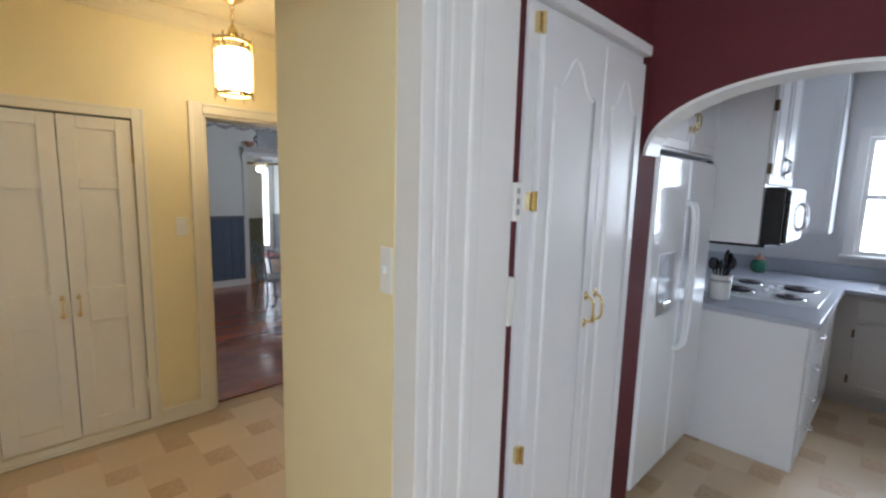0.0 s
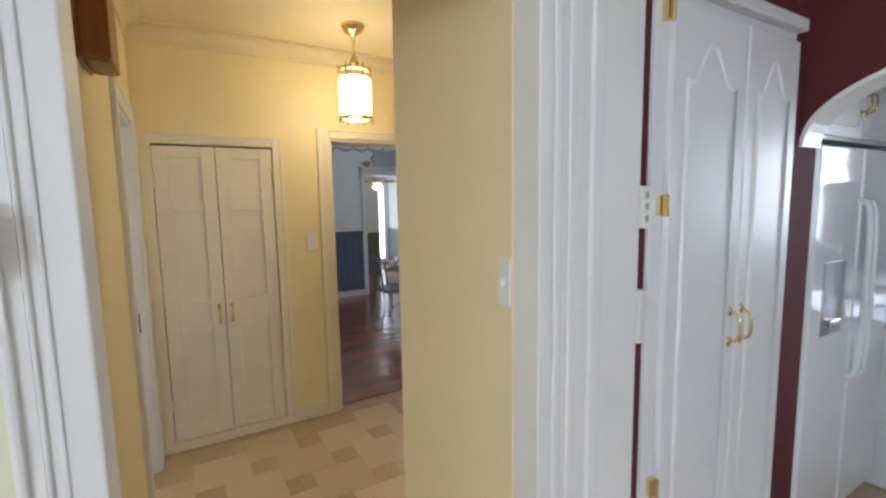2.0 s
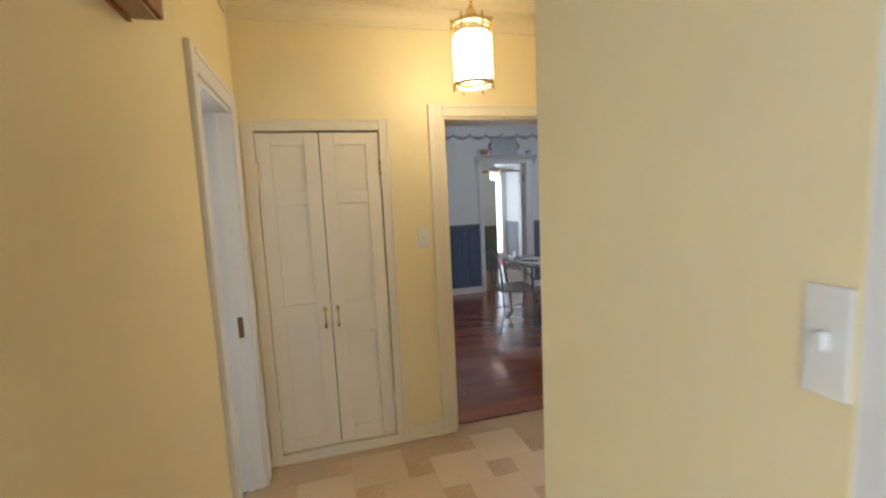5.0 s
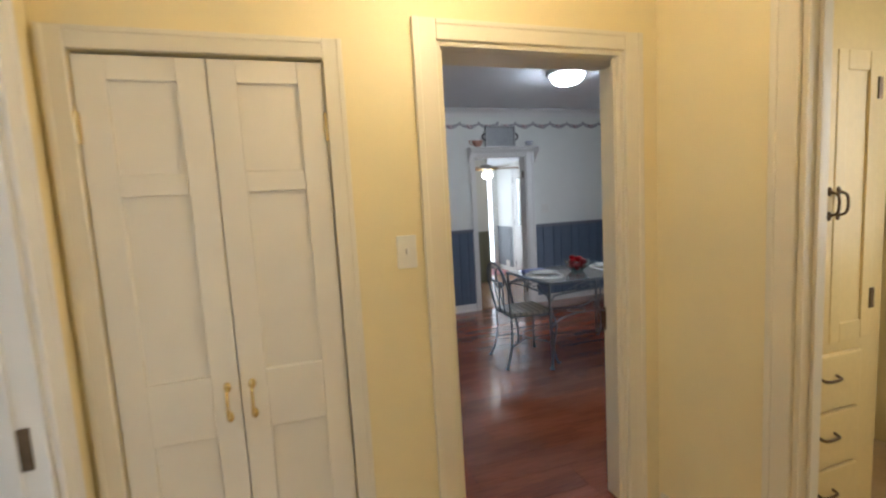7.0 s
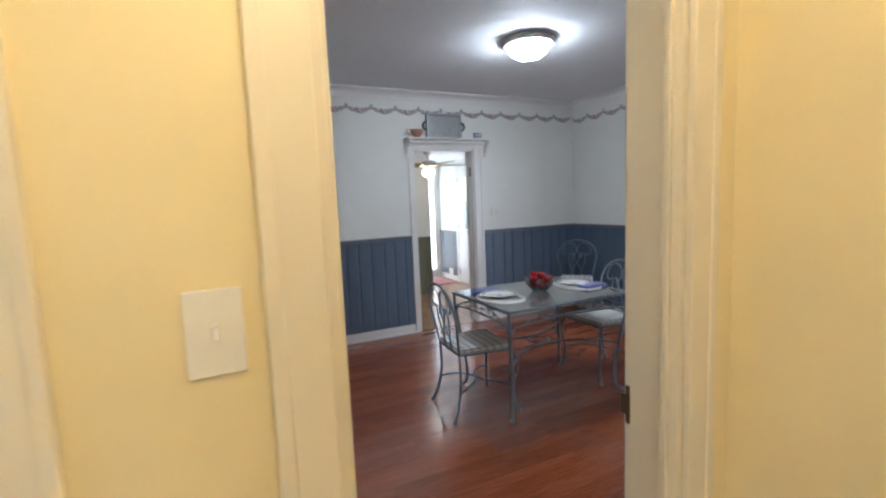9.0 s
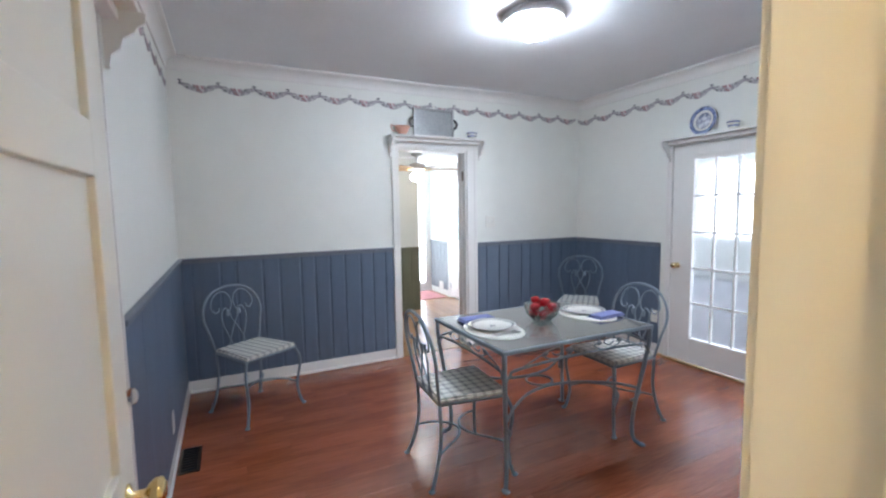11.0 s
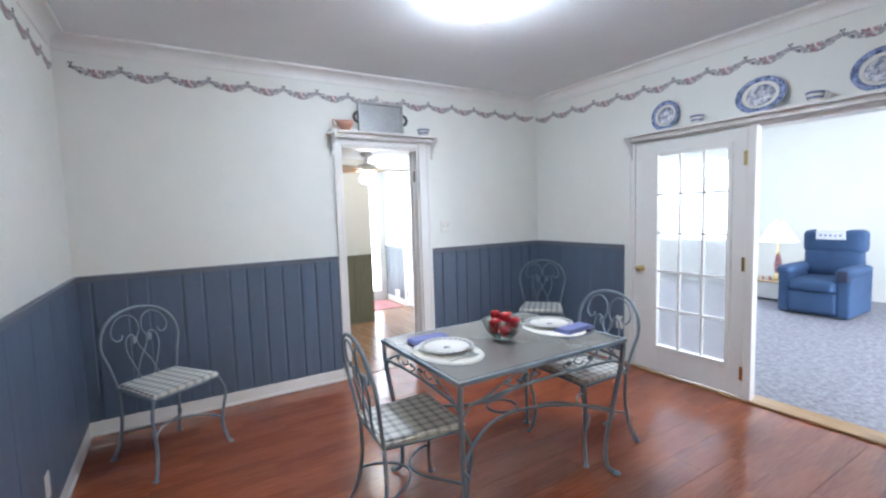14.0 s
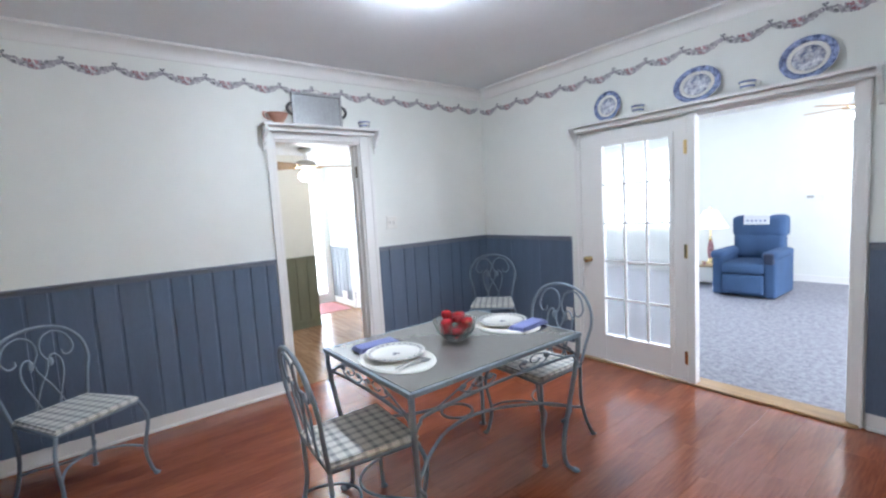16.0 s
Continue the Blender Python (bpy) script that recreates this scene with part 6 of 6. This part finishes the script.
def recliner():
    x0, x1, y0, y1 = -7.93, -7.20, 8.86, 9.75
    cx = (x0 + x1) / 2
    th = thing("recliner", (cx, 9.3, 0.004), "royal blue upholstered recliner with padded arms", "armchair")
    part("base", boxed(x0 + 0.04, x1 - 0.04, y0 + 0.06, y1 - 0.05, 0.02, 0.30, 0.03), RECLINER, th)
    part("footrest", padded(x0 + 0.125, x1 - 0.125, y0 - 0.01, y0 + 0.10, 0.05, 0.315, 0.035, 0.15), RECLINER, th, smooth=True)
    part("seat_cushion", padded(x0 + 0.125, x1 - 0.125, y0 - 0.03, y1 - 0.25, 0.31, 0.47, 0.055, 0.03), RECLINER, th, smooth=True)
    for a0, a1 in ((x0, x0 + 0.13), (x1 - 0.13, x1)):
        part("arm", boxed(a0, a1, y0 + 0.02, y1 - 0.12, 0.02, 0.54, 0.03), RECLINER, th)
        part("arm_pad", padded(a0 - 0.025, a1 + 0.02, y0 - 0.01, y1 - 0.15, 0.50, 0.62, 0.055, 0.02), RECLINER, th, smooth=True)
    part("back_pad", padded(x0 + 0.07, x1 - 0.07, y1 - 0.335, y1 - 0.09, 0.42, 0.81, 0.07, 0.14, 0.02), RECLINER, th, smooth=True)
    part("headrest_pad", padded(x0 + 0.05, x1 - 0.05, y1 - 0.33, y1 - 0.05, 0.75, 1.05, 0.07, 0.10), RECLINER, th, smooth=True)
    part("remote_pocket", boxed(x1 - 0.12, x1 - 0.01, y0 - 0.03, y0 + 0.05, 0.46, 0.60, 0.02), mat("navy_pocket", (0.02, 0.03, 0.07), 0.7), th)
    cl = thing("headrest_cloth", (cx, y1 - 0.2, 0.93), "white embroidered cloth over the recliner headrest", "cloth")
    part("cloth", boxed(cx - 0.15, cx + 0.15, y1 - 0.372, y1 - 0.352, 0.93, 1.045, 0.004), LINEN2, cl)
    part("cloth_top", boxed(cx - 0.15, cx + 0.15, y1 - 0.36, y1 - 0.14, 1.045, 1.058, 0.003), LINEN2, cl)
    for k in range(5):
        part("flower", boxed(cx - 0.10 + 0.05 * k - 0.012, cx - 0.10 + 0.05 * k + 0.012, y1 - 0.3745, y1 - 0.372, 0.97, 0.995, 0.001), CHINABLUE, cl)


recliner()


def side_table():
    zt = 0.30
    th = thing("side_table", (-8.35, 9.75, 0.004), "small low white cabinet side table with a wooden top", "side table")
    part("body", boxed(-8.60, -8.10, 9.52, 9.98, 0.04, zt - 0.025, 0.006), TRIM, th)
    part("top", boxed(-8.63, -8.07, 9.49, 10.0, zt - 0.025, zt, 0.006), LINEN, th)
    part("door", boxed(-8.57, -8.13, 9.505, 9.5195, 0.06, zt - 0.05, 0.005), TRIM, th)
    for x in (-8.58, -8.15):
        for y in (9.54, 9.93):
            part("foot", boxed(x, x + 0.035, y, y + 0.035, 0.005, 0.04, 0.003), TRIM, th)
    lm = thing("table_lamp", (-8.27, 9.72, zt + 0.0005), "table lamp with white shade and red and gold vase base", "table lamp")
    bm = bmesh.new()
    lathe(bm, [(0.06, zt + 0.001), (0.06, zt + 0.02), (0.035, zt + 0.045), (0.03, zt + 0.09)], (-8.27, 9.72, 0), 20)
    part("foot", bm, BRASS, lm, smooth=True)
    bm = bmesh.new()
    lathe(bm, [(0.03, zt + 0.09), (0.042, zt + 0.16), (0.045, zt + 0.25), (0.03, zt + 0.33), (0.02, zt + 0.36)], (-8.27, 9.72, 0), 20)
    part("vase", bm, SWAG_ROSE, lm, "red painted vase body", smooth=True)
    bm = bmesh.new()
    lathe(bm, [(0.02, zt + 0.36), (0.03, zt + 0.38), (0.012, zt + 0.41), (0.010, zt + 0.60)], (-8.27, 9.72, 0), 14)
    part("stem", bm, BRASS, lm, smooth=True)
    bm = bmesh.new()
    lathe(bm, [(0.075, 1.125), (0.10, 1.09), (0.20, 0.92), (0.24, 0.86), (0.236, 0.86), (0.095, 1.09), (0.072, 1.12), (0.075, 1.125)], (-8.27, 9.72, 0), 28)
    part("shade", bm, SHADE, lm, "white pleated lamp shade", smooth=True)
    bm = bmesh.new()
    lathe(bm, [(0.006, 0.90), (0.006, 1.135), (0.022, 1.15), (0.014, 1.165), (0.003, 1.185)], (-8.27, 9.72, 0), 12)
    part("finial", bm, BRASS, lm, smooth=True)
    rnd = random.Random(3)
    for k in range(5):
        x, y = -8.50 + 0.05 * k, 9.58 + rnd.uniform(-0.03, 0.05)
        tr = thing("trinket", (x, y, zt + 0.0005), "small red and white ornament on the side table", "ornament", "ornaments")
        bm = bmesh.new()
        h = rnd.uniform(0.04, 0.09)
        lathe(bm, [(0.018, zt + 0.001), (0.022, zt + h * 0.4), (0.012, zt + h * 0.7), (0.016, zt + h * 0.85), (0.004, zt + h)], (x, y, 0), 12)
        part("figure", bm, (SWAG_ROSE, CHINA)[k % 2], tr, smooth=True)


side_table()
heater = thing("baseboard_heater", (-9.9, 10.46, 0.004), "white metal baseboard heater under the window", "heater")
part("case", boxed(-11.4, -8.9, 10.41, 10.499, 0.03, 0.21, 0.008), TRIM, heater)
part("outlet_slot", boxed(-11.38, -8.92, 10.405, 10.4099, 0.155, 0.185), BLACK, heater)
for x in (-11.38, -8.94):
    part("foot", boxed(x, x + 0.03, 10.42, 10.48, 0.004, 0.03), TRIM, heater)
th = thing("thermostat", (-7.17, 10.49, 1.21), "small beige thermostat on the white wall", "thermostat")
part("case", boxed(-7.28, -7.06, 10.475, 10.4995, 1.20, 1.28, 0.006), PLASTIC, th)
part("dial", boxed(-7.27, -7.19, 10.468, 10.4752, 1.24, 1.27, 0.002), NICKEL, th)

# ---- den things ----
def ceiling_fan(x, y, zc, label, blade_turn=10, drop=0.0, pitch=11):
    th = thing("ceiling_fan", (x, y, zc), label, "ceiling fan")
    bm = bmesh.new()
    lathe(bm, [(0.07, zc - 0.001), (0.072, zc - 0.02), (0.03, zc - 0.05), (0.014, zc - 0.055), (0.014, zc - 0.13 - drop)], (x, y, 0), 20)
    part("canopy", bm, TRIM, th, smooth=True)
    zc -= drop
    bm = bmesh.new()
    lathe(bm, [(0.03, zc - 0.12), (0.10, zc - 0.14), (0.115, zc - 0.17), (0.10, zc - 0.205), (0.05, zc - 0.215)], (x, y, 0), 24)
    part("motor", bm, TRIM, th, smooth=True)
    for k in range(5):
        a = radians(blade_turn + 72 * k)
        bm = bmesh.new()
        P = [(0.14, -0.045), (0.30, -0.062), (0.52, -0.066), (0.57, -0.045), (0.58, 0), (0.57, 0.045), (0.52, 0.066), (0.30, 0.062), (0.14, 0.045)]
        prism(bm, P, "z", -0.004, 0.004)
        bmesh.ops.rotate(bm, verts=bm.verts, cent=(0, 0, 0), matrix=Matrix.Rotation(radians(pitch), 3, "X"))
        bmesh.ops.rotate(bm, verts=bm.verts, cent=(0, 0, 0), matrix=Matrix.Rotation(a, 3, "Z"))
        bmesh.ops.translate(bm, verts=bm.verts, vec=(x, y, zc - 0.195))
        blade = part("blade", bm, FANWOOD, th)
        bm = bmesh.new()
        d = Vector((math.cos(a), math.sin(a), 0))
        c = Vector((x, y, zc - 0.20))
        tube(bm, [c + d * 0.08, c + d * 0.13 - Vector((0, 0, 0.012)), c + d * 0.19 - Vector((0, 0, 0.006))], 0.008, 6)
        part("blade_iron", bm, BRASS, blade, smooth=True)
    bm = bmesh.new()
    lathe(bm, [(0.05, zc - 0.215), (0.055, zc - 0.235), (0.045, zc - 0.245)], (x, y, 0), 20)
    part("light_collar", bm, BRASS, th, smooth=True)
    bm = bmesh.new()
    lathe(bm, [(0.05, zc - 0.245), (0.085, zc - 0.275), (0.09, zc - 0.315), (0.06, zc - 0.35), (0.01, zc - 0.36)], (x, y, 0), 24)
    part("globe", bm, GLOW_FAN, th, "lit white glass globe", smooth=True)
    bm = bmesh.new()
    tube(bm, [(x + 0.06, y, zc - 0.21), (x + 0.06, y, zc - 0.42)], 0.0015, 5, curve=False)
    part("pull_chain", bm, BRASS, th)


ceiling_fan(-10.3, 4.2, 2.16, "white ceiling fan with oak blades and lit globe")
ceiling_fan(-6.52, 9.33, H, "white living room ceiling fan with oak blades", 166, 0.13, -5)


def den_doors():
    th = thing("glazed_back_door", (-10.99, 5.24, 0.01), "white exterior door with a large glass pane", "door")
    f = oriented("y", 5.245, -1)
    bm = bmesh.new()
    x0, x1 = -11.36, -10.62
    for b in ((x0, x0 + 0.13, 0.02, 1.98), (x1 - 0.13, x1, 0.02, 1.98), (x0 + 0.13, x1 - 0.13, 0.02, 0.95), (x0 + 0.13, x1 - 0.13, 1.83, 1.98)):
        box(bm, *f(b[0], b[1], 0, 0.04, b[2], b[3]), 0.003)
    leaf = part("door", bm, TRIM, th)
    pane = part("pane", boxed(*f(x0 + 0.13, x1 - 0.13, 0.016, 0.020, 0.95, 1.83)), GLASS, leaf)
    pane.visible_shadow = False
    for z in (0.2, 1.0, 1.8):
        part("hinge", boxed(*f(x0 - 0.012, x0 + 0.012, 0.038, 0.046, z - 0.05, z + 0.05), 0.002), NICKEL, leaf)
    th = thing("glazed_patio_door", (-12.17, 4.85, 0.02), "white framed glass patio door full of daylight", "door")
    bm = bmesh.new()
    for b in ((4.52, 4.58, 0.02, 2.05), (5.12, 5.18, 0.02, 2.05), (4.58, 5.12, 0.02, 0.14), (4.58, 5.12, 1.95, 2.05)):
        box(bm, -12.21, -12.17, *b, 0.003)
    leaf = part("door", bm, TRIM, th)
    pane = part("pane", boxed(-12.192, -12.188, 4.58, 5.12, 0.14, 1.95), GLASS, leaf)
    pane.visible_shadow = False
    th = thing("entry_mat", (-11.75, 4.9, 0), "faded pink woven mat on the den floor", "mat")
    part("mat", boxed(-12.10, -11.40, 4.62, 5.14, 0.0005, 0.012, 0.005), PINKMAT, th)
    plate_switch("wall_vent", "y", 5.207, -1, -11.72, 0.16, "white vent plate low on the grey wainscot", w=0.16, h=0.12, outlet=True)


den_doors()

# ---- bedroom things ----
def bed():
    th = thing("bed", (-6.7, -0.75, 0), "double bed with puffy patterned quilt, tan blankets and dark frame", "bed")
    part("frame", boxed(-7.95, -5.42, -1.55, 0.02, 0.10, 0.38, 0.01), DARKWOOD, th)
    for x in (-7.9, -5.5):
        for y in (-1.5, -0.06):
            part("leg", boxed(x, x + 0.06, y, y + 0.06, 0, 0.10, 0.004), DARKWOOD, th)
    for z0, z1, m in ((0.38, 0.425, LINEN2), (0.425, 0.475, mat("mustard_blanket", (0.45, 0.30, 0.06), 0.85)), (0.475, 0.535, LINEN2), (0.535, 0.61, LINEN)):
        part("blanket", boxed(-7.93, -5.44, -1.53, 0.01, z0, z1, 0.012), m, th)
    bm = bmesh.new()
    bmesh.ops.create_grid(bm, x_segments=40, y_segments=26, size=0.5)
    for v in bm.verts:
        u, w = v.co.x, v.co.y
        e = min(0.5 - abs(u), 0.5 - abs(w))
        h = 0.30 * (1 - math.exp(-e * 16)) * (0.85 + 0.22 * noise.noise(Vector((u * 5, w * 4, 0.3))))
        v.co = Vector((-6.69 + 2.53 * u, -0.755 + 1.60 * w, 0.615 + h))
    bmesh.ops.solidify(bm, geom=bm.faces[:], thickness=0.03)
    part("quilt", bm, QUILT, th, "dark blue and white patterned quilt", smooth=True)


bed()


def curtain(y0, y1, z0, z1, x):
    th = thing("red_curtain", (x, (y0 + y1) / 2, z0), "hanging deep red cloth curtain", "curtain")
    n = 30
    P = [(x + 0.03 + 0.025 * math.sin(k * 1.3), y0 + (y1 - y0) * k / n) for k in range(n + 1)]
    P += [(a + 0.006, b) for a, b in reversed(P)]
    bm = bmesh.new()
    prism(bm, P, "z", z0, z1)
    bmesh.ops.triangulate(bm, faces=[f for f in bm.faces if len(f.verts) > 4])
    part("cloth", bm, CURTAIN, th)
    bm = bmesh.new()
    tube(bm, [(x + 0.04, y0 - 0.1, z1 + 0.01), (x + 0.04, y1 + 0.1, z1 + 0.01)], 0.012, 8, curve=False)
    part("rod", bm, DARKBRASS, th)


curtain(-1.75, -1.22, 0.05, 2.02, -8.29)
curtain(-0.28, 0.1, 0.05, 2.02, -8.29)

# ---- floor pieces ----
def planks(parent, x0, x1, y0, y1, width, length, material, along="y", name="plank"):
    """Staggered boards, cut to fit between the ends of the room."""
    rnd = random.Random(5)
    cut = {}
    a0, a1, b0, b1 = (x0, x1, y0, y1) if along == "y" else (y0, y1, x0, x1)
    for i in range(int((a1 - a0) / width)):
        a = a1 - width * (i + 0.5)
        b = b0
        step = round(rnd.choice((0.3, 0.5, 0.7, 0.9)) * length, 2)
        while b < b1 - 0.02:
            l = round(min(step, b1 - b), 3)
            if l not in cut:
                w, h = width / 2 - 0.0006, l / 2 - 0.0006
                bm = boxed(-w, w, -h, h, -0.004, 0.0) if along == "y" else boxed(-h, h, -w, w, -0.004, 0.0)
                me = bpy.data.meshes.new(name)
                bm.to_mesh(me)
                bm.free()
                me.materials.append(material)
                cut[l] = me
            piece(name, cut[l], parent, (a, b + l / 2, 0) if along == "y" else (b + l / 2, a, 0))
            b += l
            step = length


planks(floor_dining, -8.99, -5.175, 1.60, 5.63, 0.19, 1.28, PLANK)
planks(floor_den, -12.15, -9.12, 2.1, 5.22, 0.14, 1.2, DENFLOOR, along="x")


def vinyl_tiles():
    """Hopscotch of large and small squares over the stretch of hall that is walked."""
    meshes = []
    for s in (0.30, 0.15):
        bm = box(bmesh.new(), 0.0008, s - 0.0008, 0.0008, s - 0.0008, -0.003, 0.0)
        me = bpy.data.meshes.new("tile")
        bm.to_mesh(me)
        bm.free()
        me.materials.append(TILE if s > 0.2 else TILE2)
        meshes.append(me)
    for i in range(-40, 60):
        for j in range(-40, 60):
            x, y = -5.15 + 0.30 * i + -0.15 * j, 0.58 + 0.15 * i + 0.30 * j
            for me, dx, dy, s in ((meshes[0], 0, 0, 0.30), (meshes[1], 0.30, 0, 0.15)):
                a, b = x + dx, y + dy
                ok = -5.15 < a and a + s < -2.45 and 0.36 < b and b + s < 2.9
                ok = ok or (-3.0 < a and a + s < -1.4 and 2.8 < b and b + s < 5.6)
                if ok:
                    piece("tile", me, floor_hall, (a, b, 0))


TILE2 = mat("clay_vinyl_tile", (0.55, 0.36, 0.20), 0.38, var=0.08, second=(0.63, 0.45, 0.27), scale=6, fine=50, bump=0.02, spread=0.14)
vinyl_tiles()
